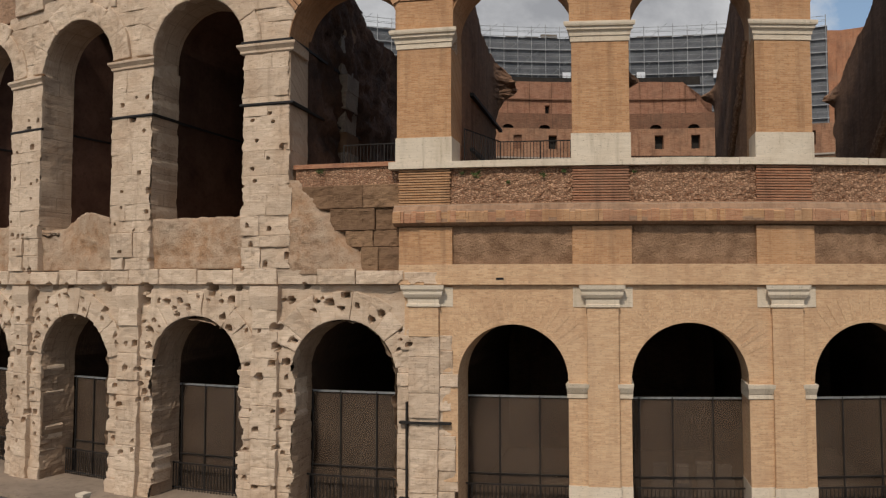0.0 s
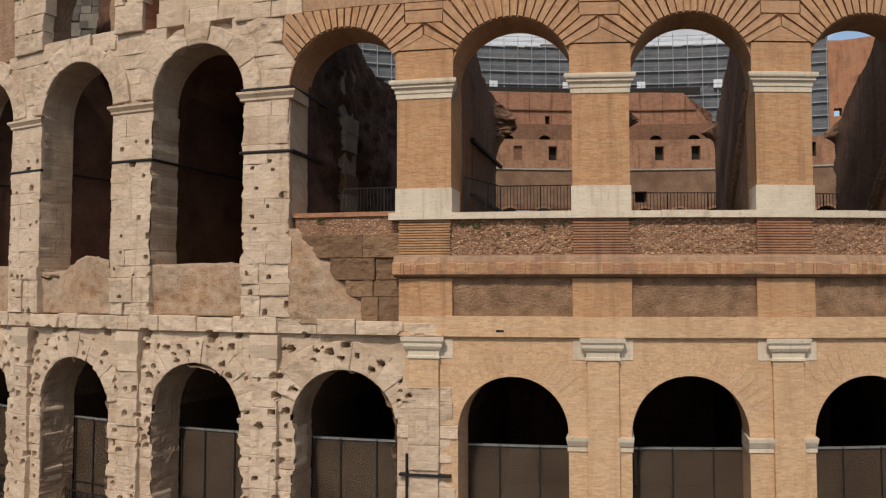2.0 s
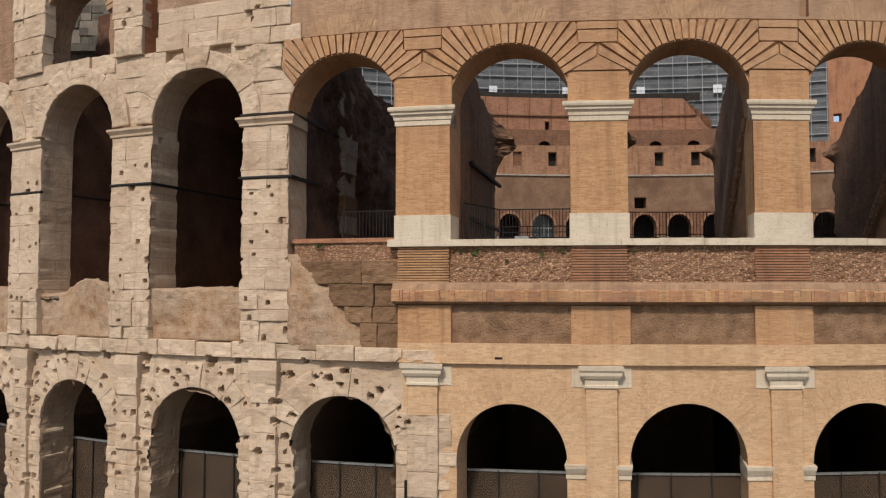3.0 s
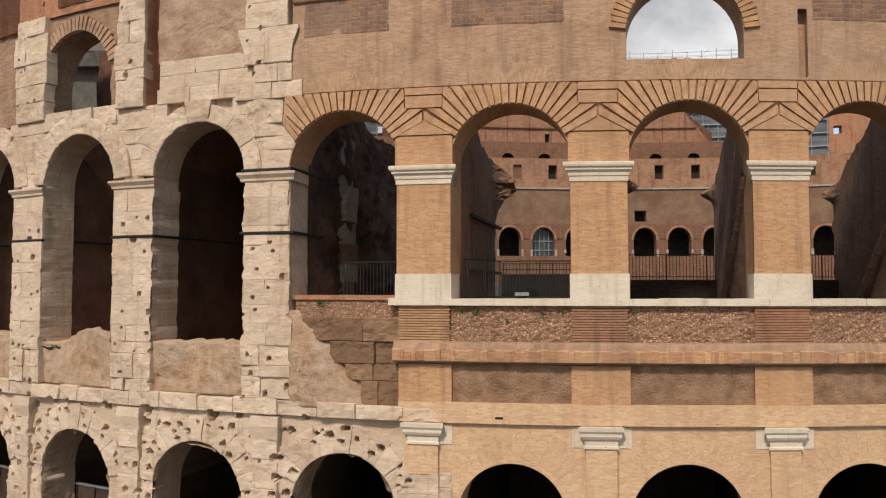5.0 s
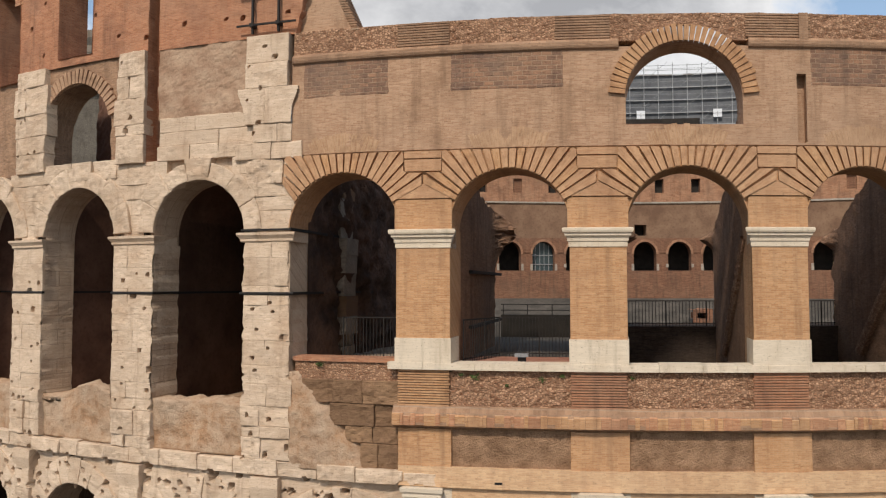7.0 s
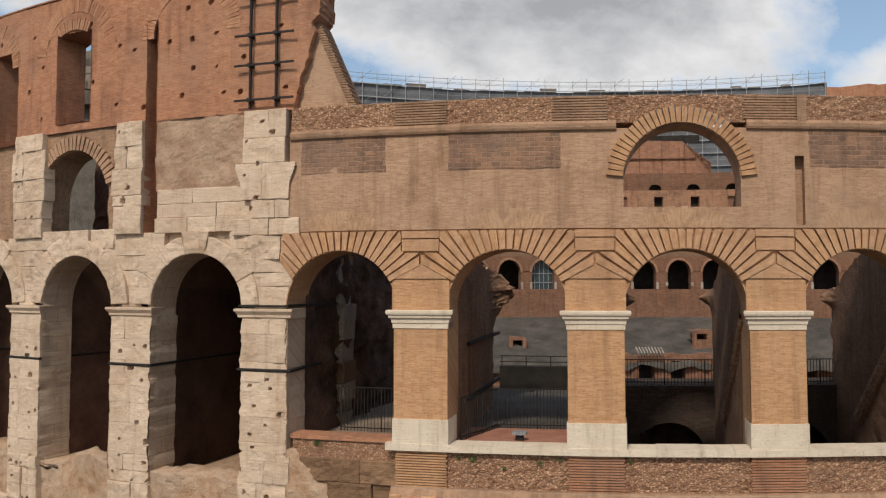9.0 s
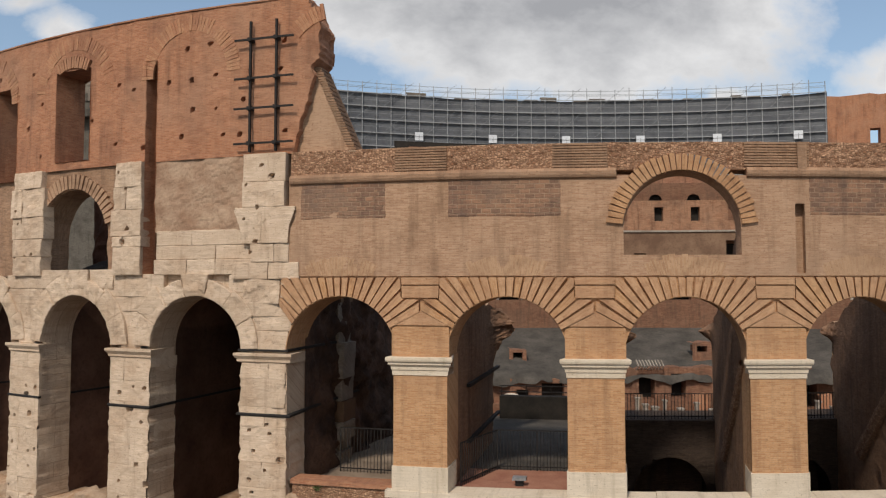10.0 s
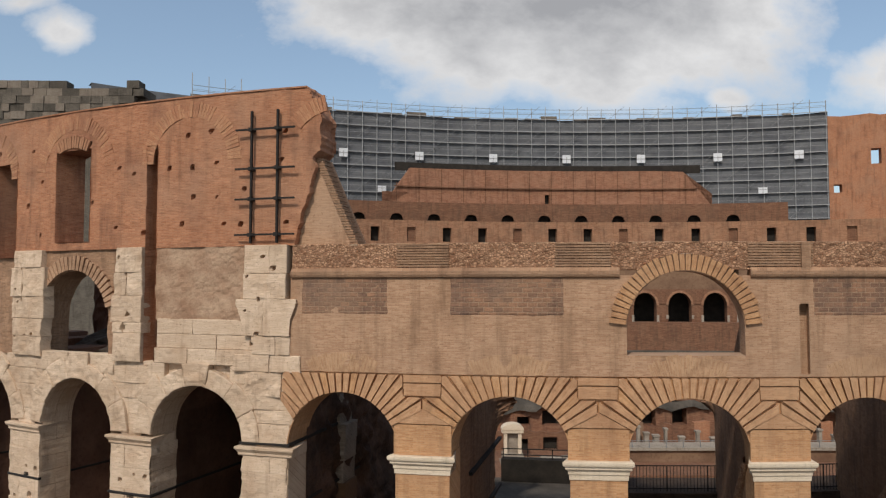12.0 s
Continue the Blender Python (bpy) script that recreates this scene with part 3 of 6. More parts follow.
for k in range(4, 9):
    o = LEFT1[k - 4]
    b = BAYS[k]
    arch = empty("travertine_arch", "eroded travertine arch of wedge stones over a dark passage", "arch", "lower travertine arches")
    voussoirs(arch, b, 5.12, o.half + 0.07, 2.95, 0.16, math.pi - 0.16, 11, 0.15, 0.5, TRAV, seed=500 + k, amp=0.08, top=8.28, proud=0.025, edge=0.012, gap=0.002)
    spand = sheet(PIERS[k + 1], PIERS[k], 5.15, 8.36, 0.24, 0.08, 0, 0.0, [Arch(b, 2.05, -1, 5.12)], 0.05, 700 + k, True)
    spand.ob("spandrel", TRAV, arch)
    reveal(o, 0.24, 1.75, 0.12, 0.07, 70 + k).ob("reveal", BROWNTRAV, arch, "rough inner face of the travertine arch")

corn = empty("travertine_cornice", "broken white travertine cornice course of long blocks", "cornice")
r = random.Random(3)
u = -46.0
q = 0
while u < -12.0:
    w = r.uniform(0.9, 1.9)
    e = min(u + w, -11.75)
    stone_course(corn, u, e, 8.36, 8.95 + r.uniform(-0.05, 0.03) - (0.12 if e > -13 else 0), 0.0 + r.uniform(-0.05, 0.06), 1, [], 0.6, 5000 + q, proud=0.0, amp=0.09, name="cornice_block", edge=0.05)
    u = e
    q += 1

# ---- old travertine: plinth zone and upper storey ----
for k in range(5, 9):
    c = PIERS[k]
    pier = empty("travertine_pier", "tall cream travertine pier of the upper storey, pitted and chipped", "pier", "upper travertine piers")
    for q, (z0, z1) in enumerate(courses(8.95, 10.9, 0.62, 290 + k)):
        stone_course(pier, c - 1.02, c + 1.02, z0, z1, 0.0, 2, [], 0.5, 7000 + 100 * k + q, proud=0.04, amp=0.09)
    for q, (z0, z1) in enumerate(courses(10.9, 17.02, 0.88, 390 + k)):
        stone_course(pier, c - 1.06, c + 1.06, z0, z1, 0.0, 1 if q % 2 else 2, LEFT2, 0.5, 8000 + 100 * k + q, proud=0.008, amp=0.05, edge=0.006, rag=0.006, res=0.045)
    sheet(c - 1.0, c + 1.0, 8.9, 17.0, 0.3, 0.15, 0, 1.2, LEFT2, 0.0).ob("core", TRAV, pier)
    mould(c - 1.06, c + 1.06, [(0.02, 17.0), (0.06, 17.04), (0.06, 17.12), (0.12, 17.2), (0.17, 17.26), (0.17, 17.35), (0.12, 17.36)], ret=0.9, back=1.3).ob("impost", TRAV, pier, "moulded travertine impost")
    mould(c - 1.06, c + 1.06, [(0.03, 15.02), (0.055, 15.05), (0.055, 15.1), (0.03, 15.13)], ret=1.0, back=1.5).ob("tie_band", IRON, pier, "dark iron tie band")
    block(c + 0.93, c + 1.0, 15.03, 15.12, 1.2, 8.5).ob("tie_rod", IRON, pier, "dark iron tie rod running back")
    if k == 5:
        block(c + 0.9, c + 1.0, 17.42, 17.52, 0.0, 6.0).ob("tie_rod", IRON, pier, "dark iron tie rod running back")
        block(c - 1.1, c + 1.0, 17.42, 17.50, -0.03, 0.06).ob("tie_band", IRON, pier)
        block(c + 0.7, c + 0.932, 10.9, 17.30, 0.06, 1.5).ob("jamb_face", TRAVC, pier)
    # stone above the impost
    for q, (z0, z1) in enumerate(courses(17.36, 20.35, 0.75, 490 + k)):
        stone_course(pier, c - 1.35 - 0.25 * (q > 1), c + (1.35 + 0.25 * (q > 1) if k != 5 else 0.95 + 0.16 * q), z0, z1, 0.06, 1, [Arch(o.uc, o.half + 0.55, 0, 17.36, 0.1, 3) for o in LEFT2[1:]] + [Arch(LEFT2[0].uc, 2.15, 0, 17.36)], 0.4, 9000 + 100 * k + q, proud=0.02, amp=0.07)

for k in range(5, 9):
    o, b = LEFT2[k - 4], BAYS[k]
    arch = empty("travertine_arch", "tall travertine arch of the upper storey with worn wedge stones", "arch", "upper travertine arches")
    voussoirs(arch, b, 17.36, o.half + 0.02, 2.95, 0.05, math.pi - 0.05, 7, -0.02, 0.5, TRAV, seed=600 + k, amp=0.09, top=20.35, proud=0.02, edge=0.02, gap=0.002)
    sheet(PIERS[k + 1] + 0.6, PIERS[k] - 0.6, 17.3, 20.35, 0.3, 0.12, 0, 0, [Arch(b, 2.2, 0, 17.36)], 0.04, 44).ob("spandrel", TRAV, arch)
    reveal(o, 0.06, 1.45, 0.12, 0.022, 90 + k).ob("reveal", TRAVC, arch, "rough inner face of the travertine arch")
    plinth = empty("parapet_wall", "broken wall of ancient concrete under the arch", "parapet", "concrete parapets")
    w = sheet(PIERS[k + 1] + 1.0, PIERS[k] - 1.0, 8.95, 10.95, 0.25, 0.09, 0, 0.9, [], 0.10, 800 + k, shape=lambda U, Z: 0.10 * np.sin(U * 1.7) * np.clip(Z - 9.5, 0, 1.5))
    for vv in w.v:
        top = vv[:, 2] > 10.6
        vv[top, 2] += 0.20 * rough(vv[top, 0], vv[top, 1], 21, 0.8) + (0.30 * np.cos((vv[top, 0] + 14.6) * 1.5) if k == 6 else 0)
    w.ob("wall_face", CORE, plinth, smooth=True)
    block(PIERS[k + 1] + 1.0, PIERS[k] - 1.0, 10.4, 10.7, 0.9, 2.4).ob("ledge", CORE, plinth)

# ---- bay between old and new: concrete, tuff blocks and a low rubble wall ----
mixed = empty("parapet_wall", "patch of old tuff blocks and concrete under a rubble wall", "parapet")
sheet(PIERS[5] + 0.95, -13.1, 8.7, 12.2, 0.45, 0.09, 0, 0.5, [], 0.12, 77, shape=lambda U, Z: -0.42 * np.clip(((12.0 - Z) * 0.85 - (U + 16.7)) * 2.2 + 0.5 * rough(U, Z, 6, 0.6), 0, 1)).ob("concrete_mass", CORE, mixed, smooth=True)
for q, (z0, z1, a) in enumerate(((8.72, 9.7, -14.6), (9.7, 10.3, -15.2), (10.3, 11.1, -15.8), (11.1, 11.95, -16.9))):
    stone_course(mixed, a, -13.1, z0, z1, 0.22, 2 if q < 3 else 3, [], 0.4, 60 + q, amp=0.12, mat=TUFF, name="tuff_block", proud=0.05, edge=0.03)
sheet(-17.2, -13.2, 11.95, 12.62, 0.3, 0.1, 0.0, 0.6, [], 0.04, 12).ob("rubble_face", RUBBLE, mixed)
block(-17.25, -13.2, 12.6, 12.76, 0.2, 1.0).ob("coping", RBRICK, mixed, "thin red brick coping")

# ---- new brickwork: lower storey ----
U0, U1 = -13.15, 15.0
low = empty("brick_wall", "smooth yellow brick wall of the restored arcade", "wall", kind="structure")
sheet(-11.6, U1, 1.6, 8.4, 0.16, 0.13, 0, 0.3, NEWLOW, 0.008, 5).ob("wall_face", LBRICK, low)
for k in range(0, 4):
    o = NEWLOW[k]
    reveal(o, 0.16, 1.8, 0.3).ob("reveal", LBRICK, low)
for k in range(0, 4):
    c = PIERS[k]
    p = empty("brick_pilaster", "yellow brick pilaster with a pale stone base and capital", "pilaster", "brick pilasters")
    sheet(c - 0.53, c + 0.53, 1.62, 7.6, 0.0, 0.2, 0.012, 0.3, [], 0.006, k).ob("shaft", LBRICK, p)
    block(NEWLOW[k].uc + NEWLOW[k].half - 0.01, NEWLOW[k - 1].uc - NEWLOW[k - 1].half + 0.01 if k else c + 1.2, 0.0, 1.62, 0.10, 1.8).ob("base", WHITE, p, "pale travertine base")
    block(c - 0.57, c + 0.57, 0.0, 1.62, -0.05, 0.4).ob("pedestal", WHITE, p)
    mould(c - 0.53, c + 0.53, [(0.02, 7.58), (0.06, 7.60), (0.06, 7.68), (0.02, 7.70), (0.03, 7.86), (0.10, 7.92), (0.16, 8.02), (0.16, 8.12), (0.22, 8.20), (0.24, 8.34)], ret=1.0).ob("capital", WHITE, p, "moulded white travertine capital")
    block(c - 1.0, c + 1.0, 7.60, 8.28, 0.13, 0.5).ob("capital_slab", WHITE, p)
    spans = [(NEWLOW[k].uc + NEWLOW[k].half - 0.04, c - 0.5)] + ([(c + 0.5, NEWLOW[k - 1].uc - NEWLOW[k - 1].half + 0.04)] if k else [])
    for e0, e1 in spans:
        mould(e0, e1, [(-0.14, 4.52), (-0.11, 4.54), (-0.11, 4.68), (-0.08, 4.71), (-0.02, 4.82), (0.02, 4.90), (0.04, 5.02)], ret=1.0, back=1.7).ob("impost", WHITE, p, "white stone impost")
    voussoirs(low, NEWLOW[k].uc, 5.12, NEWLOW[k].half - 0.005, NEWLOW[k].half + 0.13, 0.0, math.pi, 1, 0.145, 0.2, LBRICK, res=0.15, name="arch_rim", amp=0, holes=False, proud=0, bev=0.01, edge=0.008)
voussoir_low = empty("brick_arch_ring", "flat radiating yellow brick voussoirs over the restored arches", "arch")
for k in range(0, 4):
    b = NEWLOW[k].uc
    for i in range(44):
        a = 0.10 + (math.pi - 0.2) * (i + 0.5) / 44
        rt = min(2.95, 3.2 / max(math.sin(a), 0.2))
        h = 0.5 * (math.pi - 0.2) / 44 * 0.80
        U = np.array([b + 2.1 * math.cos(a - h), b + 2.1 * math.cos(a + h), b + rt * math.cos(a + h), b + rt * math.cos(a - h)])
        Z = np.array([5.12 + 2.1 * math.sin(a - h), 5.12 + 2.1 * math.sin(a + h), 5.12 + rt * math.sin(a + h), 5.12 + rt * math.sin(a - h)])
        if i % 2 and (abs(U - PIERS[k]).min() > 0.56 and abs(U - PIERS[k + 1]).min() > 0.56):
            v = np.concatenate([bend(U, 0.148, Z), bend(U, 0.3, Z)])
            Soup().put(v, [(0, 3, 2, 1), (0, 1, 5, 4), (1, 2, 6, 5), (2, 3, 7, 6), (3, 0, 4, 7)], np.stack([np.tile(Z, 2) * 3, np.tile(U, 2)], 1)).ob("brick_voussoir", LBRICK, voussoir_low)

band = empty("brick_band", "plain brick band with dark tuff panels between brick strips", "wall", kind="structure")
sheet(U0 + 0.02, U1, 8.36, 9.06, 0.0, 0.2, 0, 0.5, [], 0.01, 3).ob("band_face", LBRICK, band)
sheet(U0 + 0.2, U1, 9.0, 10.4, 0.18, 0.09, 0, 0.3, [], 0.05, 4).ob("tuff_panel", BANDTUFF, band, "dark brown rough tuff facing")
for k in range(0, 5):
    c = PIERS[k]
    sheet(max(c - 1.0, U0), c + 1.0, 9.055, 10.36, 0.06, 0.2, 0.01, 0.3, [], 0.01, k).ob("brick_strip", YBRICK, band)
# Thin dark block stands for the shade inside a drain slot.
block(-9.72, -9.45, 8.52, 8.60, -0.012, 0.1).ob("drain_slot", IRON, band, "narrow dark drain slot")
shelf = empty("brick_cornice", "projecting weathered brick cornice with a sloping top", "cornice")
mould(U0 - 0.15, U1, [(0.0, 10.40), (0.12, 10.46), (0.18, 10.52), (0.18, 10.86), (0.15, 10.94), (0.0, 11.16)], sub=0.5).ob("cornice_body", BBRICK, shelf)
r = random.Random(5)
u = U0 - 0.15
while u < U1:
    w = r.uniform(0.10, 0.42)
    mould(u + 0.006, min(u + w, U1) - 0.006, [(0.10, 10.49 + r.uniform(-0.03, 0.03)), (0.215 + r.uniform(-0.05, 0.015), 10.50), (0.215 + r.uniform(-0.03, 0.01), 10.88 + r.uniform(-0.07, 0.02)), (0.10, 10.96)], sub=5, back=-0.05).ob("edge_tile", OBRICK if r.random() < 0.45 else YBRICK, shelf)
    u += w

par = empty("rubble_parapet", "red-brown rubble parapet with ribbed brick strips and a pale coping", "parapet")
sheet(U0, U1, 11.1, 12.43, 0.14, 0.055, 0, 0.8, [], 0.045, 6, shape=lambda U, Z: 0.035 * vnoise(U * 9, Z * 11, 3)).ob("rubble_face", RUBBLE, par)
for k in range(0, 5):
    c = PIERS[k]
    z = 11.14
    strip = sheet(max(c - 0.96, U0), c + 0.92, 11.12, 12.41, 0.115, 0.3, 0, 0.2, [], 0.0).ob("brick_strip", BBRICK, par, "ribbed strip of orange brick")
    while z < 12.34:
        block(max(c - 0.97, U0) + 0.02 * math.sin(z * 50), c + 0.93 + 0.02 * math.cos(z * 37), z, z + 0.058, 0.035, 0.3).ob("brick_rib", RBRICK if k != 4 else YBRICK, strip)
        z += 0.092
cop = empty("coping", "pale travertine coping slabs along the parapet", "coping")
r = random.Random(8)
u = U0 - 0.35
while u < U1:
    w = r.uniform(1.0, 2.2)
    e = min(u + w, U1)
    block(u + 0.004, e - 0.004, 12.42, 12.66 + r.uniform(-0.012, 0.012), -0.08 + r.uniform(-0.012, 0.012), 0.9, sub=3).ob("coping_slab", WHITE, cop)
    u = e

# ---- new brickwork: upper storey ----
for k in range(0, 5):
    c = PIERS[k] + (0.03 if k == 2 else 0)
    p = empty("brick_pier", "yellow brick pier with a pale stone base and moulded capital", "pier", "upper brick piers")
    w = 0.97
    block(c - w, c + w, 13.50, 17.36, 0.0, 1.7, sub=0.5).ob("shaft", YBRICK, p)
    block(c - w - 0.04, c + w + 0.04, 12.64, 13.52, -0.05, 1.25, sub=0.5).ob("base", WHITE, p, "pale travertine base")
    mould(c - w, c + w, [(0.0, 16.70), (0.035, 16.71), (0.035, 16.88), (0.07, 16.90), (0.075, 17.0), (0.10, 17.04), (0.16, 17.09), (0.16, 17.17), (0.22, 17.20), (0.24, 17.26), (0.24, 17.34), (0.21, 17.36)], ret=1.0, back=1.0).ob("capital", WHITE, p, "moulded white travertine capital")

up = empty("brick_wall", "pale weathered brick wall over the restored upper arches", "wall", kind="structure")
LUN = Arch(-3.11, 2.02, 20.94, 21.83)
SLOT = Arch(0.98, 0.17, 20.30, 22.72, flat=True)
sheet(-16.9, U1, 17.34, 20.25, 0.08, 0.14, 0, 0, NEWUP, 0.008, 2).ob("arch_face", YBRICK, up)
sheet(-17.3, U1, 20.22, 23.7, 0.0, 0.12, 0, 0.5, [LUN, SLOT], 0.012, 8).ob("wall_face", PBRICK, up)
for k in range(0, 5):
    reveal(NEWUP[k], 0.08, 1.7, 0.3).ob("reveal", YBRICK, up)
reveal(LUN, 0.0, 1.3, 0.3, sill=True).ob("lunette_reveal", PBRICK, up)
reveal(SLOT, 0.0, 0.4, 0.2, sill=True).ob("slot_reveal", PBRICK, up)
block(0.8, 1.16, 20.3, 22.75, 0.38, 0.6).ob("slot_back", PBRICK, up)
for a, b in ((-16.95, -13.4), (-11.35, -7.15), (1.2, 5.2), (7.2, 11)):
    sheet(a, b, 22.2, 23.62, -0.012, 0.08, 0, 0.2, [LUN], 0.02, 5, shape=lambda U, Z: np.where((U > a + 0.1) & (U < b - 0.1) & (Z > 22.3), 0.0, 0.03)).ob("tuff_panel", UPTUFF, up, "patch of dark tuff facing")


def rib_arch(uc, zs, r0, n, a0, a1, rend, d, thick, mat, parent, seed=0, width=0.72):
    """Radiating ribs of bricks on edge, every second one proud."""
    rr = random.Random(seed)
    for i in range(n):
        a = a0 + (a1 - a0) * (i + 0.5) / n
        h = 0.5 * (a1 - a0) / n * width
        rt = rend(a) + rr.uniform(-0.04, 0.03)
        pts = [(r0, a - h), (r0, a + h), (rt, a + h * r0 / rt * 1.12), (rt, a - h * r0 / rt * 1.12)]
        U = np.array([uc + q * math.cos(t) for q, t in pts])
        Z = np.array([zs + q * math.sin(t) for q, t in pts])
        j = rr.uniform(-0.012, 0.012)
        v = np.concatenate([bend(U, d + j, Z), bend(U, d + thick, Z)])
        L = np.array([r0, r0, rt, rt])
        W = np.array([0, 0.25, 0.25, 0]) + i * 0.31
        Soup().put(v, [(0, 3, 2, 1), (0, 1, 5, 4), (1, 2, 6, 5), (2, 3, 7, 6), (3, 0, 4, 7)],
                   np.stack([np.tile(L, 2), np.tile(W, 2)], 1)).ob("rib", mat, parent)


def prism(U, Z, d0, d1, mat, name, parent, uv):
    """A flat-faced piece of any outline (counter-clockwise), from depth d0 back to d1."""
    m = len(U)
    v = np.concatenate([bend(U, d0, Z), bend(U, d1, Z)])
    f = [tuple(range(m))] + [(i, m + i, m + (i + 1) % m, (i + 1) % m) for i in range(m)]
    Soup().put(v, f, np.tile(uv, (2, 1))).ob(name, mat, parent)


RIB = surface("pinkish_rib_brick", bricks((0.40, 0.215, 0.115), (0.50, 0.30, 0.17), (0.44, 0.29, 0.18), (0.30, 0.155, 0.085), worn=0.55), 0.9, 0.35, 0.02)
FAN = surface("pale_fan_brick", bricks((0.36, 0.21, 0.12), (0.47, 0.30, 0.18), (0.42, 0.285, 0.185), (0.25, 0.14, 0.08), worn=0.6, pale=0.2), 0.92, 0.4, 0.02)
LINE_TOP = 20.18


def rib_reach(a, half):
    """How far a rib runs: to the level line above, to the panel over the pier, or to the mitre on the pier's axis."""
    top = (LINE_TOP - 17.36) / max(math.sin(a), 0.1)
    run = max(abs(math.cos(a)), 1e-4)
    side = (half - 0.70) / run
    if 17.36 + side * math.sin(a) < 19.40:
        side = min((half - 0.03) / run, (19.40 - 17.36) / max(math.sin(a), 0.1))
    return min(top, side)


for k in range(0, 5):
    ring = empty("brick_arch_ring", "arch ring of radiating brick ribs standing proud", "arch", "upper brick arches")
    b, half = BAYS[k], (PIERS[k] - PIERS[k + 1]) / 2
    rr = random.Random(40 + k)
    a0, a1 = radians(27.5), radians(152.5 if k != 4 else 150)
    nr = 20
    for i in range(nr):
        t0 = a0 + (a1 - a0) * (i + 0.09 + rr.uniform(-0.03, 0.03)) / nr
        t1 = a0 + (a1 - a0) * (i + 0.86 + rr.uniform(-0.03, 0.03)) / nr
        pts = [(2.15, t0), (rib_reach(t0, half) - 0.01, t0), (rib_reach((t0 + t1) / 2, half) - 0.01, (t0 + t1) / 2), (rib_reach(t1, half) - 0.01, t1), (2.15, t1)]
        U = np.array([b + q * math.cos(t) for q, t in pts])
        Z = np.array([17.36 + q * math.sin(t) for q, t in pts])
        if k == 4:
            U = np.maximum(U, -17.62)
        wav = np.array([(q + 0.13 * i, (t - t0) * 2.4 + 0.31 * i) for q, t in pts])
        prism(U, Z, -0.07 + rr.uniform(-0.012, 0.012), 0.2, RIB if rr.random() < 0.75 else YBRICK, "rib", ring, wav)
    for i in range(13):
        t0, t1 = radians(66.5 + 47.0 * (i + 0.03) / 13), radians(66.5 + 47.0 * (i + 0.97) / 13)
        q1 = 3.58 + rr.uniform(-0.08, 0.06)
        pts = [((LINE_TOP + 0.06 - 17.36) / math.sin(t0), t0), (q1, t0), (q1, t1), ((LINE_TOP + 0.06 - 17.36) / math.sin(t1), t1)]
        U, Z = np.array([b + q * math.cos(t) for q, t in pts]), np.array([17.36 + q * math.sin(t) for q, t in pts])
        prism(U, Z, -0.006 + rr.uniform(-0.003, 0.003), 0.1, FAN, "flush_brick", ring, np.array([(q + 0.13 * i, (t - t0) * 2.4 + 0.31 * i) for q, t in pts]))
    voussoirs(ring, b, 17.36, 2.122, 2.17, 0.02, math.pi - 0.02, 1, 0.03, 0.1, YBRICK, res=0.2, name="arch_rim", amp=0, holes=False, proud=0, bev=0.01, edge=0.01)

for k in range(0, 5):
    c = PIERS[k]
    ch = empty("brick_chevron", "stepped brick chevrons over the pier between two arches", "brickwork", "brick chevrons")
    for pts in (((-0.68, 19.92), (0.68, 19.92), (0.68, 20.17), (-0.68, 20.17)),
                ((-0.66, 19.45), (0.66, 19.45), (0.68, 19.87), (-0.68, 19.87)),
                ((-0.98, 18.47), (0.98, 18.47), (0.06, 18.98), (-0.06, 18.98))):
        U, Z = np.array([c + p[0] for p in pts]), np.array([p[1] for p in pts])
        prism(U, Z, -0.04, 0.2, RIB, "chevron_band", ch, np.stack([U, Z], 1))
    block(c - 1.04, c + 1.04, 17.36, 18.43, 0.0, 0.3).ob("springer", YBRICK, ch)

lring = empty("brick_arch_ring", "worn red-yellow brick ring over the lunette window", "arch")
rib_arch(-3.11, 21.83, 2.05, 34, 0.08, math.pi - 0.08, lambda a: 2.62, -0.10, 0.3, YBRICK, lring, 9, 0.86)

top = empty("attic_parapet", "low parapet of rubble and brick strips along the wall top", "parapet")
for a, b in ((-17.25, -5.35), (-0.87, U1)):
    mould(a, b, [(0.0, 23.60), (0.10, 23.66), (0.13, 23.74), (0.13, 23.86), (0.02, 23.98)], sub=0.6).ob("string_course", BBRICK, top, "thin weathered brick string course")
DOME = Arch(-3.11, 2.62, 0, 21.83)
ptop = sheet(-17.25, U1, 23.9, 24.86, 0.03, 0.07, 0, 1.1, [DOME], 0.04, 33, shape=lambda U, Z: 0.03 * vnoise(U * 8, Z * 10, 3))
for vv in ptop.v:
    hi = vv[:, 2] > 24.8
    vv[hi, 2] += 0.05 * rough(vv[hi, 0], vv[hi, 1], 3, 0.8)
ptop.ob("rubble_face", RUBBLE, top)
block(-17.25, U1, 24.80, 24.87, 0.05, 1.2).ob("top_bed", CORE, top)
for c, w in ((-12.24, 0.95), (-6.6, 0.95), (0.2, 1.15), (6.17, 1.0)):
    z = 24.02
    while z < 24.8:
        block(c - w, c + w, z, z + 0.062, -0.03, 0.2).ob("brick_rib", BBRICK, top)
        z += 0.095
block(0.92, 1.25, 23.7, 24.85, -0.10, 0.3).ob("brick_post", BBRICK, top)

# ---- old attic over the travertine ----
WIN = Arch(-28.22, 1.08, 25.2, 29.15, 0.03, 5, flat=True)
OLDW = Arch(-28.15, 2.1, 20.35, 21.9, 0.10, 6)
GAP = Arch(-23.72, 0.26, 20.2, 29.0, 0.05, 8, flat=True)
WIN2 = Arch(-33.0, 0.9, 24.6, 28.9, 0.05, 9, flat=True)
attic = empty("attic_wall", "tall red brick attic wall with a ragged broken end", "wall", kind="structure")


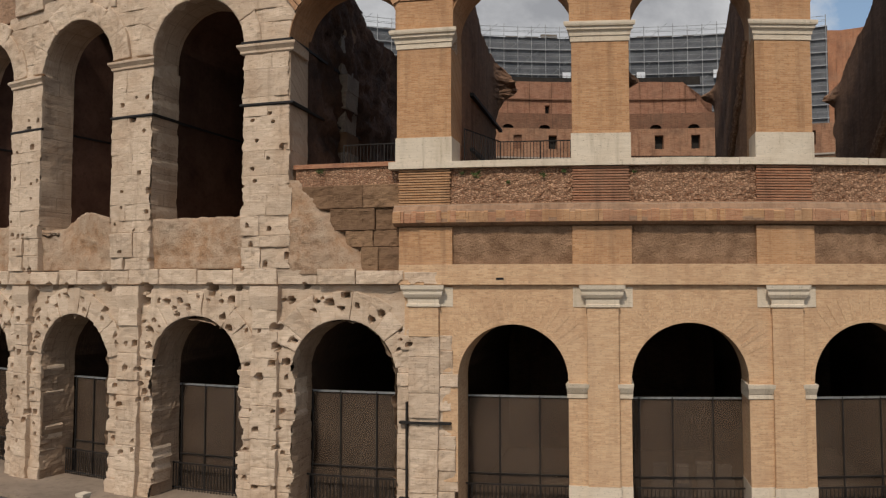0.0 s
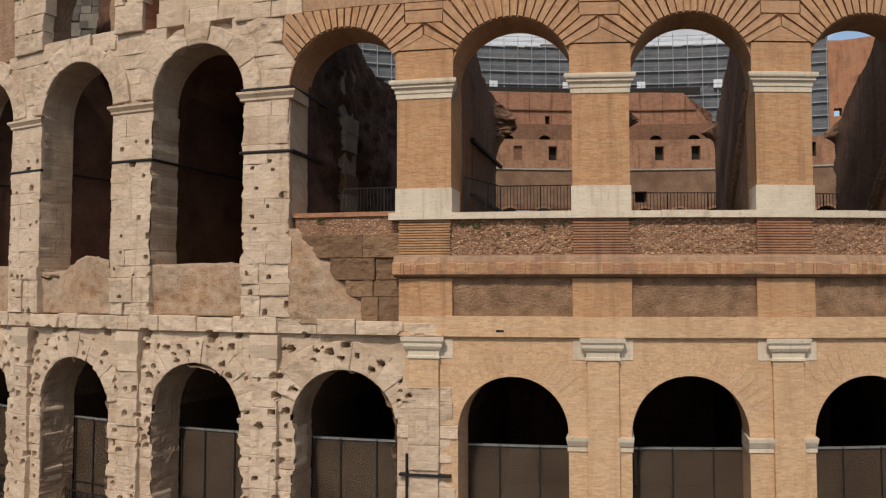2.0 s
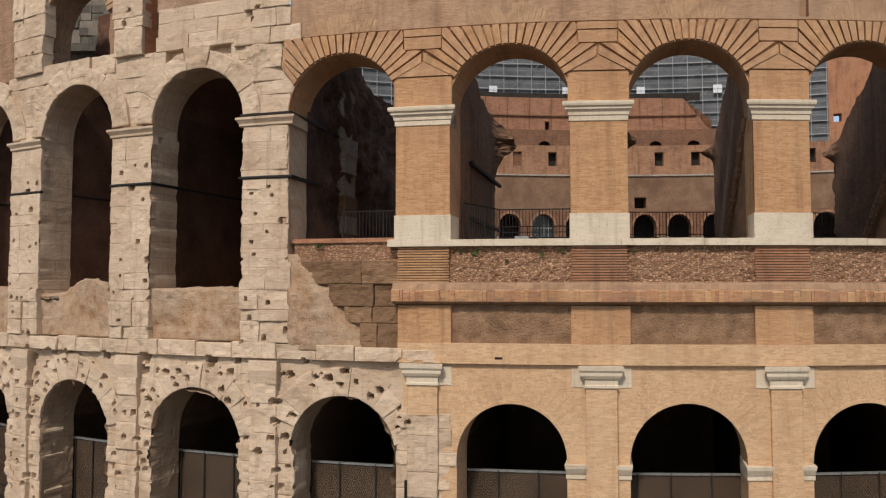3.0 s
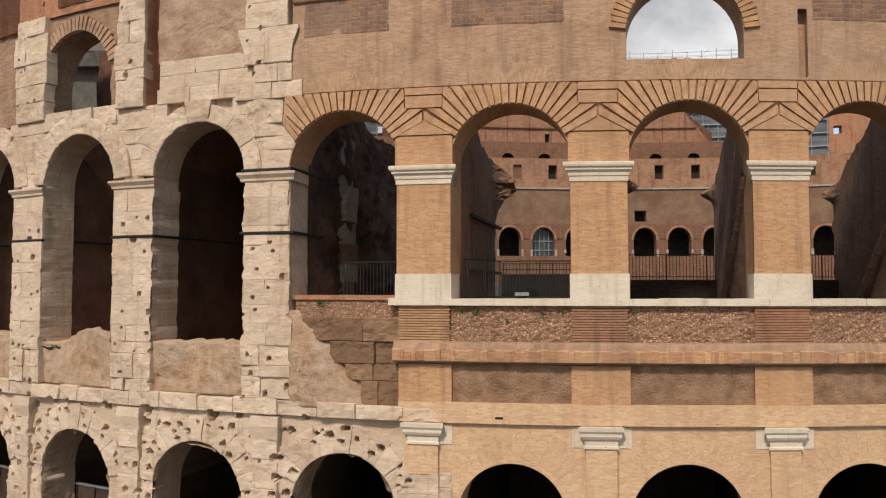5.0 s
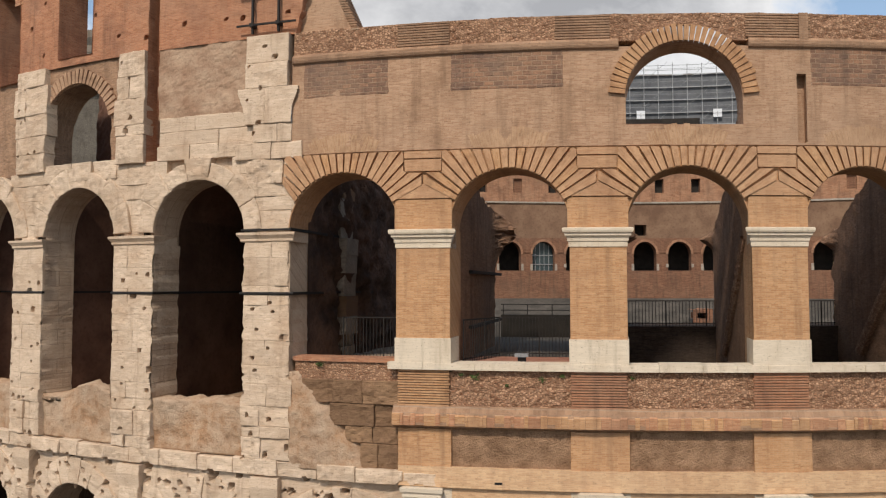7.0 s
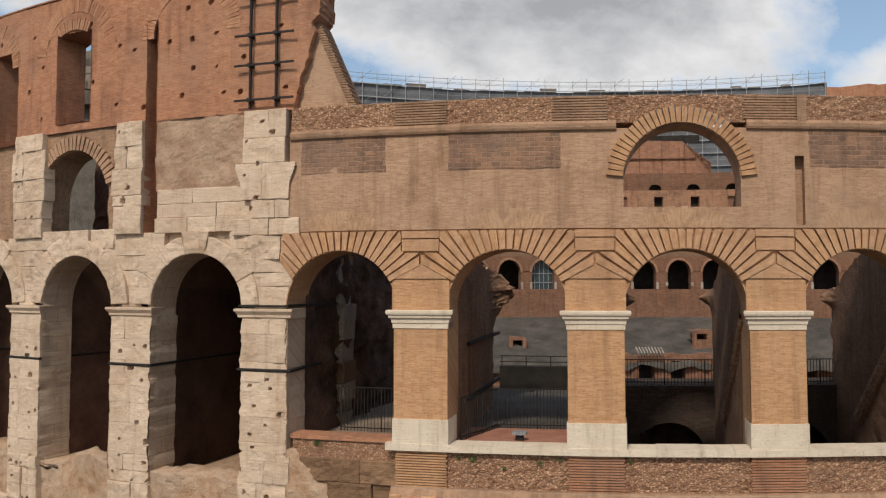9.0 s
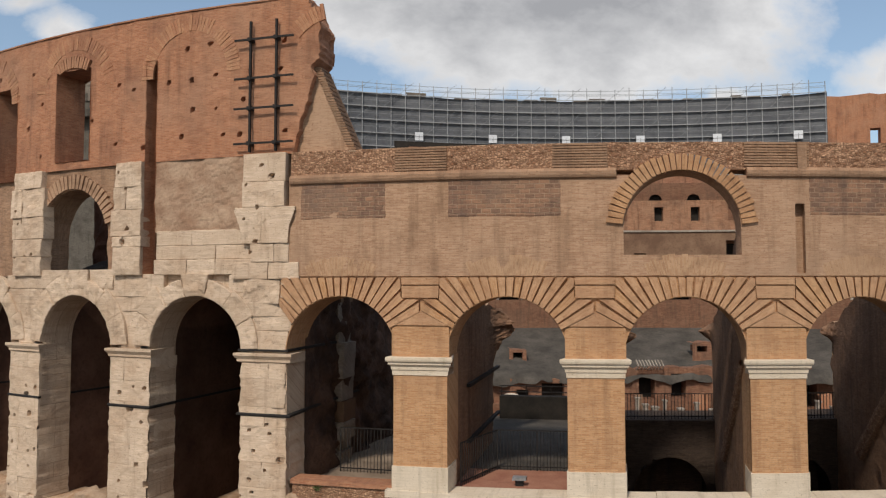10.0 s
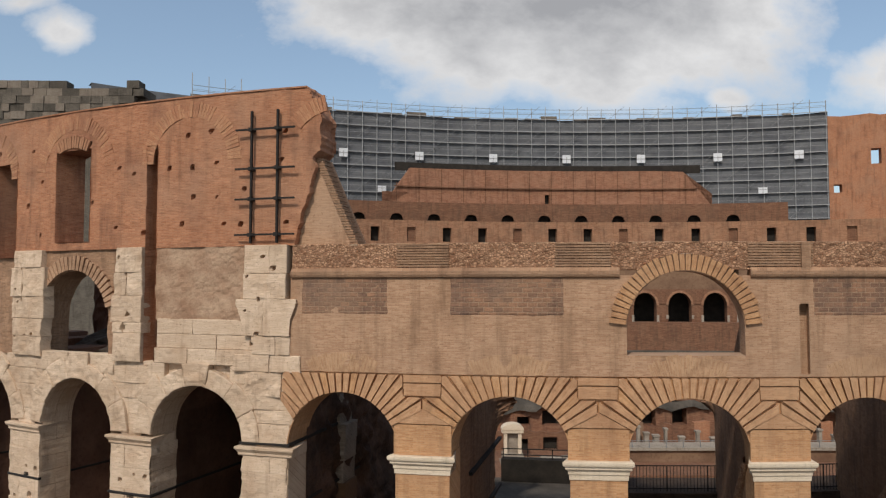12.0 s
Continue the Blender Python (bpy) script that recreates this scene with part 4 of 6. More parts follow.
class Ragged:
    """The broken right-hand end of the attic wall."""
    uc, zs, half, z0 = 0, 0, 0, 0

    def away(self, u, z):
        z = np.asarray(z, float)
        line = np.interp(z, [24.8, 25.1, 26.95, 27.85, 28.1, 28.4, 29.7, 30.55, 30.8], [-17.25, -17.17, -16.6, -16.3, -16.5, -16.2, -16.15, -16.6, -16.7])
        return line + 0.12 * rough(u, z, 4, 0.5) - np.asarray(u, float)

    grad = Arch.grad
    snap = Arch.snap


rh = random.Random(17)
for z in (25.6, 26.9, 28.1, 29.3):
    for u in np.arange(-34.0, -17.4, 1.35):
        if rh.random() < 0.62:
            HOLES.append((u + rh.uniform(-0.4, 0.4), z + rh.uniform(-0.2, 0.2), 0.14 if rh.random() < 0.1 else rh.uniform(0.05, 0.075)))
wallr = sheet(-46.0, -15.8, 24.85, 30.84, 0.09, 0.075, 0, 0.0, [WIN, GAP, WIN2, Ragged()], 0.03, 55, True, shape=lambda U, Z: 0.012 * vnoise(U * 3, Z * 4, 2))
wallr.ob("wall_face", RBRICK, attic)
wallb = sheet(-46.0, -15.8, 24.85, 30.84, 1.45, 0.3, 0, 0.0, [WIN, WIN2, Ragged()], 0.0, 55)
wallb.ob("wall_back", RBRICK, attic)
reveal(WIN, 0.05, 1.45, 0.3, 0.02, sill=True).ob("window_reveal", RBRICK, attic)
reveal(WIN2, 0.05, 1.45, 0.3, 0.02, sill=True).ob("window_reveal", RBRICK, attic)
reveal(GAP, 0.05, 0.75, 0.3, 0.02, sill=True).ob("groove_reveal", RBRICK, attic)
block(-24.1, -23.4, 20.0, 29.2, 0.7, 0.9).ob("groove_back", BBRICK, attic)
block(-46.0, -16.75, 30.80, 30.86, 0.04, 1.46, sub=0.5).ob("wall_top", RBRICK, attic)
rg = Ragged()
zz = np.linspace(24.85, 30.84, 50)
uu = np.full(50, -16.5)
for _ in range(4):
    uu = uu + rg.away(uu, zz)
dd = np.linspace(0.05, 1.45, 8)
UU, DD = np.meshgrid(uu, dd)
ZZ, _ = np.meshgrid(zz, dd)
PP = bend(UU + 0.10 * rough(DD * 2, ZZ, 9, 0.4) * (DD > 0.1), DD, ZZ).reshape(-1, 3)
I = np.arange(400).reshape(8, 50)
Soup().put(PP, [(I[a, b], I[a + 1, b], I[a + 1, b + 1], I[a, b + 1]) for a in range(7) for b in range(49)], np.stack([DD.ravel(), ZZ.ravel()], 1)).ob("broken_end", RBRICK, attic)
for uc, zc, r0, r1, a0, a1 in ((-28.2, 28.15, 1.9, 2.5, 0.1, math.pi - 0.1), (-21.9, 28.25, 1.78, 2.38, 0.0, math.pi), (-15.6, 28.1, 1.8, 2.4, 1.75, 2.45), (-34.4, 28.2, 1.8, 2.4, 0, math.pi)):
    n_ = int(46 * (a1 - a0) / math.pi)
    for i in range(n_):
        t0, t1 = a0 + (a1 - a0) * i / n_, a0 + (a1 - a0) * (i + 1) / n_
        rib_arch(uc, zc, r0, 1, t0, t1, lambda a, r1=r1: r1, 0.062 + 0.012 * hash3(i, int(-uc), 4), 0.1, (RBRICK, OBRICK, RBRICK, OBRICK)[int(4 * hash3(i, int(-uc), 9)) % 4], attic, i, 0.95)
rib_arch(-28.22, 27.4, 1.85, 13, math.pi / 2 - 0.48, math.pi / 2 + 0.48, lambda a: 2.35, 0.01, 0.1, OBRICK, attic, 3, 0.85)

mid = empty("attic_wall", "grey-brown plastered tuff infill between stone strips", "wall", kind="structure")
sheet(PIERS[6] + 0.9, PIERS[5] - 0.9, 22.0, 25.0, 0.12, 0.1, 0, 0.5, [GAP], 0.08, 91).ob("tuff_infill", surface("weathered_plaster", plain((0.28, 0.17, 0.11), (0.43, 0.305, 0.21), 1.1, 8), 0.95, 0.7, 0.04), mid)
sheet(-46, PIERS[6] - 0.5, 20.3, 24.9, 0.2, 0.1, 0, 0.4, [OLDW, WIN2], 0.06, 92).ob("brick_infill", BBRICK, mid)
reveal(OLDW, 0.2, 1.5, 0.2, 0.08, sill=False).ob("window_reveal", BBRICK, mid)
rib_arch(-28.15, 21.9, 2.12, 26, 0.25, math.pi - 0.25, lambda a: 2.72, 0.06, 0.25, PBRICK, mid, 5, 0.8)
for q, (z0, z1) in enumerate(((20.3, 20.9), (20.9, 21.45), (21.45, 22.05))):
    if q:
        stone_course(mid, PIERS[6] + 1.15, PIERS[5] - 0.6, z0, z1, 0.08, 2, [GAP], 0.5, 333 + q, amp=0.03)
    else:
        stone_course(mid, PIERS[6] + 1.1, PIERS[5] + 1.0, z0, z1, 0.03, 4, [GAP], 0.5, 333 + q, amp=0.05)
stone_course(mid, BAYS[6] - 2.2, BAYS[6] + 2.2, 19.75, 20.55, 0.0, 3, [Arch(BAYS[6], 2.3, 0, 17.36)], 0.5, 351, amp=0.09)
class Flare:
    """What lies outside a block that widens upwards."""
    uc, zs, half, z0 = 0, 0, 0, 0

    def __init__(self, c, z0, z1, w0, w1):
        self.c, self.a, self.b, self.w0, self.w1 = c, z0, z1, w0, w1

    def away(self, u, z):
        w = np.interp(z, [self.a, self.a + 0.45 * (self.b - self.a), self.b - 0.15, self.b], [self.w0, self.w0 + 0.05, self.w1, self.w1 - 0.03])
        return w + 0.03 * rough(u, z, 77, 0.5) - np.abs(np.asarray(u, float) - self.c)

    grad = Arch.grad
    snap = Arch.snap


c = PIERS[5]
st = empty("travertine_strip", "travertine pilaster strip with a flared block and rust stains", "pilaster", "attic pilaster strips")
stone_course(st, c - 0.94, c + 0.86, 23.80, 24.88, -0.10, 2, [], 0.5, 12501, proud=0.02, amp=0.05)
stone_course(st, c - 0.96, c + 0.84, 22.84, 23.80, -0.13, 1, [], 0.5, 12502, proud=0.01, amp=0.06)
stone_course(st, c - 1.32, c + 1.32, 21.46, 22.84, -0.12, 2, [Flare(c, 21.46, 22.84, 0.98, 1.28)], 0.5, 12503, proud=0.01, amp=0.05)
stone_course(st, c - 0.62, c + 1.0, 20.76, 21.46, -0.06, 2, [], 0.5, 12504, proud=0.01, amp=0.05)
stone_course(st, c - 1.4, c + 1.42, 20.12, 20.76, -0.04, 2, [], 0.5, 12505, proud=0.03, amp=0.06)
stone_course(st, c - 0.92, c + 0.62, 19.2, 20.12, -0.02, 1, [], 0.5, 12506, proud=0.01, amp=0.12)
for k in range(6, 9):
    c = PIERS[k] + 0.05
    st = empty("travertine_strip", "travertine pilaster strip of stacked worn blocks", "pilaster", "attic pilaster strips")
    for q, (z0, z1) in enumerate(courses(20.3, 24.9, 0.92, 800 + k)):
        w = 1.0 + (0.18 if 23.9 < z1 < 24.7 else 0) + (0.12 if 22.2 < z1 < 23 else 0)
        stone_course(st, c - w + 0.12 * (hash3(q, k, 1) - 0.5), (c + w + 0.14 * (hash3(q, k, 2) - 0.5)) if k != 6 else min(c + w, -24.02 + 0.08 * hash3(q, k, 2)), z0, z1, -0.12, 1 + q % 2, [], 0.5, 12000 + 100 * k + q, proud=0.03, amp=0.08)

# sloping brick spur behind the broken end
spur = empty("brick_spur", "sloping spur of pale brick with a stepped toothed edge", "buttress")
n = 34
for i in range(n):
    z0, z1 = 24.85 + 3.3 * i / n, 24.85 + 3.3 * (i + 1) / n
    ur = -14.82 - 1.48 * (i / n)
    block(-17.3, ur, z0, z1 - 0.003, 0.36, 1.4).ob("brick_course", PBRICK, spur)
    block(ur - 0.25, ur + 0.04 + 0.03 * (i % 2), z0 + 0.015, z1 - 0.025, 0.33, 1.1).ob("toothed_edge", BBRICK, spur)

frame_ = empty("iron_brace", "dark iron bracing frame bolted to the brick attic", "brace")
for u in (-18.95, -17.85):
    block(u - 0.04, u + 0.04, 24.95, 30.0, -0.14, -0.04).ob("upright", IRON, frame_)
for z in (25.27, 26.62, 27.78, 29.28):
    block(-19.6, -17.1, z - 0.035, z + 0.035, -0.20, -0.14).ob("cross_bar", IRON, frame_)
    for u in (-18.95, -17.85):
        block(u - 0.08, u + 0.08, z - 0.07, z + 0.07, -0.22, 0.08).ob("clamp", IRON, frame_)

WEED = surface("green_weed", plain((0.05, 0.075, 0.02), (0.10, 0.13, 0.04), 8.0), 0.8, 0.2, 0.01)


def weed(u, z, d, size, seed):
    rr = random.Random(seed)
    t = empty("weed", "small green weed growing from a joint in the masonry", "plant", "weeds")
    s = Soup()
    for i in range(46):
        a, l = rr.uniform(0, 6.28), size * rr.uniform(0.25, 1.0)
        o_ = bend(u + rr.uniform(-0.5, 0.5) * size, d - 0.03, z + rr.uniform(-0.35, 0.2) * size)
        tip = o_ + np.array([math.cos(a) * l * 0.6, -abs(math.sin(a)) * l * 0.35, l * rr.uniform(-0.5, 0.7)])
        w = np.array([0.02 * math.sin(a) + 0.012, 0, 0.016])
        s.put([o_ - w * 0.4, (o_ + tip) / 2 + w, tip, (o_ + tip) / 2 - w], [(0, 1, 2, 3)], [(0, 0)] * 4)
    s.ob("leaves", WEED, t)


for i, (u, z, d, size) in enumerate(((-10.4, 12.2, 0.1, 0.24), (-8.1, 12.15, 0.1, 0.18), (-9.3, 11.9, 0.1, 0.12), (-16.2, 12.5, 0.25, 0.22), (-7.4, 12.25, 0.1, 0.12), (-27.0, 11.0, 0.3, 0.2), (-5.0, 12.2, 0.1, 0.1), (-10.9, 12.25, 0.1, 0.14))):
    weed(u, z, d, size, i)
post = empty("bollard", "short pale stone bollard on the square", "bollard")
block(-24.35, -24.05, 0.0, 0.75, -2.3, -2.0).ob("shaft", WHITE, post)
block(-24.38, -24.02, 0.75, 0.86, -2.33, -1.97).ob("cap", WHITE, post)

# ---- behind the front: passages, cross walls, floors ----
inner = empty("cross_walls", "dark brick cross walls of the vaulted passages", "wall", kind="structure")
for k in range(0, 10):
    c = PIERS[k]
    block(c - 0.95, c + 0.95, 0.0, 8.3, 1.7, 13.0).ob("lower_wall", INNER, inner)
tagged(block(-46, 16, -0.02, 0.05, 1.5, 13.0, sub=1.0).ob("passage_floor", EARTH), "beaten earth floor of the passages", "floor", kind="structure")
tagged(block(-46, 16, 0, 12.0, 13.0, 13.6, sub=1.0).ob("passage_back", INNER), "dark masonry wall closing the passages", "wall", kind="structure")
vault = Soup()
for k in range(0, 9):
    o = Arch(BAYS[k], (PIERS[k] - PIERS[k + 1]) / 2 - 0.95, 0, 5.2)
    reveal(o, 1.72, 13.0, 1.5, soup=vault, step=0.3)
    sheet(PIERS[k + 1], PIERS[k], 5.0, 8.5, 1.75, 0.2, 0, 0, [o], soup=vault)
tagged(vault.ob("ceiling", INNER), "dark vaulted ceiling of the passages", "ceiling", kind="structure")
tagged(block(-5.2, 16, 8.45, 8.6, 1.0, 13.5, sub=1.0).ob("pit_floor", PITSHADE), "dark sunken floor behind the parapet", "floor", kind="structure")
tagged(block(-46, -5.2, 8.5, 10.4, 1.0, 13.5, sub=1.0).ob("upper_floor_bed", CORE), "mass of concrete under the upper floor", "floor", kind="structure")
tagged(block(PIERS[4] - 0.9, PIERS[3] + 0.9, 10.4, 12.52, 0.6, 4.05, sub=1.0).ob("upper_floor", REDFLOOR), "reddish paved floor of the upper gallery", "floor", kind="structure")
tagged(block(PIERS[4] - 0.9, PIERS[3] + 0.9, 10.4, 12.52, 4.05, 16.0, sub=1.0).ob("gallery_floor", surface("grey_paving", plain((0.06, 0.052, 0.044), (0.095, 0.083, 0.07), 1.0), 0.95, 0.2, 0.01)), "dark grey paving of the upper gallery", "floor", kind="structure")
tagged(block(-17.3, PIERS[4] - 0.9, 10.4, 12.3, 0.9, 15.0, sub=1.0).ob("upper_floor_side", EARTH), "earthen floor beside the ruined wall", "floor", kind="structure")

# cross walls of the upper storey, falling away inwards
FALL = ((1.4, 22.6), (5.0, 20.1), (6.6, 19.5), (9.3, 18.5), (11.0, 18.0))
for k, depth, tops, base in ((4, 9.3, ((1.4, 22.4), (4.3, 20.1), (6.0, 19.2), (7.4, 19.1), (9.3, 18.7)), 10.4),
                             (3, 8.0, ((1.4, 22.4), (4.3, 20.1), (8.0, 19.0)), 8.4),
                             (2, 11.0, FALL, 8.4), (1, 11.0, FALL, 8.4), (0, 11.0, FALL, 8.4)):
    c = PIERS[k]
    w = empty("cross_wall", "ruined brick cross wall falling away inwards behind the pier", "wall", "upper cross walls")
    ds = np.linspace(1.6, depth, 60)
    tz = np.interp(ds, [p[0] for p in tops], [p[1] for p in tops]) + 0.22 * rough(ds, ds * 0 + k, 5, 0.7)
    zs = np.linspace(0, 1, 80)
    for s, nm in ((-1, "wall_side"), (1, "wall_side")):
        D, Q = np.meshgrid(ds, zs)
        Zm = base + (tz[None, :] - base) * Q
        worn_end = np.clip((D - depth + 1.6) / 1.6, 0, 1)
        lump = np.exp(-((Zm - 17.9) / 0.95) ** 2) if k == 4 else 0.6 * np.exp(-((Zm - 17.6) / 0.30) ** 2)
        D = D + worn_end * (0.30 * rough(Zm, Zm * 0 + k, 13, 0.45) + 0.16 * vnoise(Zm * 6, Zm * 0 + k, 8) + 0.5 * lump)
        Um = c + s * (0.93 + 0.04 * rough(D, Zm, 70 + k, 0.9) + worn_end ** 2 * lump * (0.95 + 0.5 * rough(D, Zm, 7, 0.4)))
        I = np.arange(D.size).reshape(D.shape)
        f = [(I[a, b], I[a, b + 1], I[a + 1, b + 1], I[a + 1, b]) for a in range(79) for b in range(59)]
        Soup().put(bend(Um, D, Zm).reshape(-1, 3), f, np.stack([D.ravel(), Zm.ravel()], 1)).ob(nm, CROSS, w)
    v = np.concatenate([bend(np.full(60, c - 0.93), ds, tz), bend(np.full(60, c + 0.93), ds, tz)])
    f = [(i, i + 1, 61 + i, 60 + i) for i in range(59)]
    uv = np.stack([np.tile(ds, 2), np.repeat([0, 1.2], 60)], 1)
    end = bend([c - 0.93, c + 0.93, c + 0.93, c - 0.93], depth, [base, base, tz[-1], tz[-1]])
    s = Soup().put(v, f, uv).put(end, [(0, 1, 2, 3)], [(0, 0), (1.2, 0), (1.2, 5), (0, 5)])
    s.ob("wall_top", CORE, w)
    if k == 4:
        for z in (15.85, 13.65):
            block(c + 0.93, c + 1.08, z, z + 0.13, 3.4, 10.4).ob("iron_tie", IRON, w, "dark iron tie rod")

    if k in (1, 2):
        scar = Soup()
        q = np.linspace(0, 1, 70)
        sd, sz = 1.3 + 5.9 * q, 17.1 - 4.7 * q
        wid = 0.30 + 0.10 * rough(q * 9, q * 0 + k, 61, 0.5) + 0.25 * q
        side = [bend(c - 0.96 - o_ + 0.05 * rough(q * 14, q * 0 + k + j, 31 + j, 0.4), sd + e * wid, sz + 0.1 * e) for j, (o_, e) in enumerate(((-0.1, -1.1), (0.10, -0.8), (0.16, 0.0), (0.08, 0.8), (-0.1, 1.1)))]
        I = np.arange(350).reshape(5, 70)
        scar.put(np.concatenate(side), [(I[a, b], I[a, b + 1], I[a + 1, b + 1], I[a + 1, b]) for a in range(4) for b in range(69)], np.stack([np.tile(sd, 5), np.repeat(np.arange(5) * 0.2, 70)], 1))
        scar.ob("stair_scar", RUBBLE, w, "rough sloping scar of a lost stair")

# the old bays: cross walls, vaults and back walls
for k in range(5, 10):
    c = PIERS[k]
    w = empty("cross_wall", "dark stained brick cross wall inside the old arches", "wall", "old cross walls")
    hi = 20.5 if k > 5 else 24.5
    lo_, hi_ = c - 0.95, c + 0.95
    if k == 5:
        sh = sheet(0, 1, 0, 1, 0)
        ds, zs = np.linspace(1.5, 14, 70), np.linspace(8.4, 24.4, 70)
        D, Zm = np.meshgrid(ds, zs)
        Um = c + 0.92 + 0.55 * rough(D, Zm, 81, 1.6) * np.clip((D - 1.5) / 2, 0, 1) + 0.02 * D
        D2 = D
        Zm = 8.4 + (Zm - 8.4) * (np.interp(D, [1.5, 5, 6.5, 8.3, 12, 14], [24.4, 22.3, 21.2, 20.3, 20.4, 17.5]) + 0.25 * rough(D, D, 3, 0.5) - 8.4) / 16.0
        I = np.arange(D.size).reshape(D.shape)
        f = [(I[a, b], I[a, b + 1], I[a + 1, b + 1], I[a + 1, b]) for a in range(69) for b in range(69)]
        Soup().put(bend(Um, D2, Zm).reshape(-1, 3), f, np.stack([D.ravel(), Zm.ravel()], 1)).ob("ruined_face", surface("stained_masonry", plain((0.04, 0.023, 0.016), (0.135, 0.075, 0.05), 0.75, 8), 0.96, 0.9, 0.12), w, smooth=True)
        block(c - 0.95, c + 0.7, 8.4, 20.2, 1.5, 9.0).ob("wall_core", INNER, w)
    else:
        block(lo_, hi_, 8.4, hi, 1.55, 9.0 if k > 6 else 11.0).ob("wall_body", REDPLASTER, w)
stub = empty("broken_pier", "broken inner pier of pale grey stone blocks", "pier")
sr = random.Random(23)
z = 10.4
while z < 19.4:
    h = sr.uniform(0.5, 1.0)
    u0 = PIERS[5] + 0.55
    stone_course(stub, u0, u0 + sr.uniform(0.45, 0.95), z, z + h, 4.5 + sr.uniform(-0.15, 0.15), 1, [], 1.3, 900 + int(z * 7), amp=0.15, mat=GREYPIER if sr.random() < 0.6 else TUFF)
    z += h
up_vault = Soup()
for k in (5, 8):
    o = Arch(BAYS[k], (PIERS[k] - PIERS[k + 1]) / 2 - 0.95, 0, 18.1)
    reveal(o, 1.55, 10.0, 1.5, soup=up_vault, step=0.3)
    sheet(PIERS[k + 1], PIERS[k], 17.0, 20.4, 1.58, 0.2, 0, 0, [o], soup=up_vault)
    block(PIERS[k + 1], PIERS[k], 8.4, 20.4, 10.0, 10.6, soup=up_vault)
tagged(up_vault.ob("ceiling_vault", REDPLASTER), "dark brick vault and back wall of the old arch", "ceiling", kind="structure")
for k in (6, 7):
    q = Soup()
    sheet(PIERS[k + 1], PIERS[k], 8.4, 26.4, 7.0, 0.25, 0, 0.6, [Arch(BAYS[k] + 0.9, 0.8, 16.2, 19.0, 0.2, 4), Arch(BAYS[k] + 0.7, 0.42, 22.3, 23.5, 0.03, 4, flat=True)], 0.15, 3, soup=q)
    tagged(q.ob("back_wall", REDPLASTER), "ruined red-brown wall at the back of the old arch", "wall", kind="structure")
rock = empty("ruined_vault", "grey mass of fallen vaulting behind the old attic window", "ruin")
q = Soup()
uu, zz = np.meshgrid(np.linspace(-33, -24, 60), np.linspace(20.0, 23.2, 40))
dd = 2.6 + (zz - 20.0) * 1.9 + 1.4 * rough(uu, zz, 15, 1.2) + 0.5 * np.abs(vnoise(uu * 0.7 + zz * 0.6, zz * 0.4, 9))
I = np.arange(uu.size).reshape(uu.shape)
q.put(bend(uu, dd, zz).reshape(-1, 3), [(I[a, b], I[a, b + 1], I[a + 1, b + 1], I[a + 1, b]) for a in range(39) for b in range(59)], np.stack([uu.ravel(), zz.ravel()], 1))
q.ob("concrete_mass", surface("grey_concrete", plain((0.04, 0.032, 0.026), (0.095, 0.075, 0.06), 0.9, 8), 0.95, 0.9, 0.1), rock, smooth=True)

# ---- dark mesh screens and railings in the lower arches ----
SCREEN = surface("dark_mesh_screen", plain((0.075, 0.050, 0.034), (0.115, 0.080, 0.056), 0.6), 0.6, 0.1, 0.01)
mt = SCREEN.node_tree
mo = [n_ for n_ in mt.nodes if n_.type == "OUTPUT_MATERIAL"][0]
mp = [n_ for n_ in mt.nodes if n_.type == "BSDF_PRINCIPLED"][0]
mx = mt.nodes.new("ShaderNodeMixShader")
mx.inputs[0].default_value = 0.4
mt.links.new(mp.outputs[0], mx.inputs[1])
mt.links.new(mt.nodes.new("ShaderNodeBsdfTransparent").outputs[0], mx.inputs[2])
mt.links.new(mx.outputs[0], mo.inputs[0])
for k in range(0, 9):
    b = BAYS[k]
    s = empty("mesh_screen", "dark brown mesh security screen closing the arch", "screen", "arch screens")
    panel = block(b - 2.1, b + 2.1, 0.05, 4.30, 1.86, 1.92).ob("mesh_panel", SCREEN, s)
    for u in (-1.9, -0.72, 0.72, 1.9):
        block(b + u - 0.025, b + u + 0.025, 0.05, 4.34, 1.80, 1.86).ob("post", IRON, panel)
    block(b - 2.1, b + 2.1, 4.28, 4.34, 1.80, 1.95).ob("top_rail", STEEL, s)
    block(b - 2.1, b + 2.1, 1.5, 1.54, 1.80, 1.86).ob("mid_rail", IRON, s)
    r_ = empty("railing", "low dark iron railing in front of the screen", "railing", "arch railings")
    for z in (0.25, 1.22):
        block(b - 2.0, b + 2.0, z, z + 0.05, 1.40, 1.45).ob("rail", IRON, r_)
    for i in range(28):
        u = b - 1.95 + 3.9 * i / 27
        block(u - 0.014, u + 0.014, 0.1, 1.24, 1.41, 1.44).ob("baluster", IRON, r_)


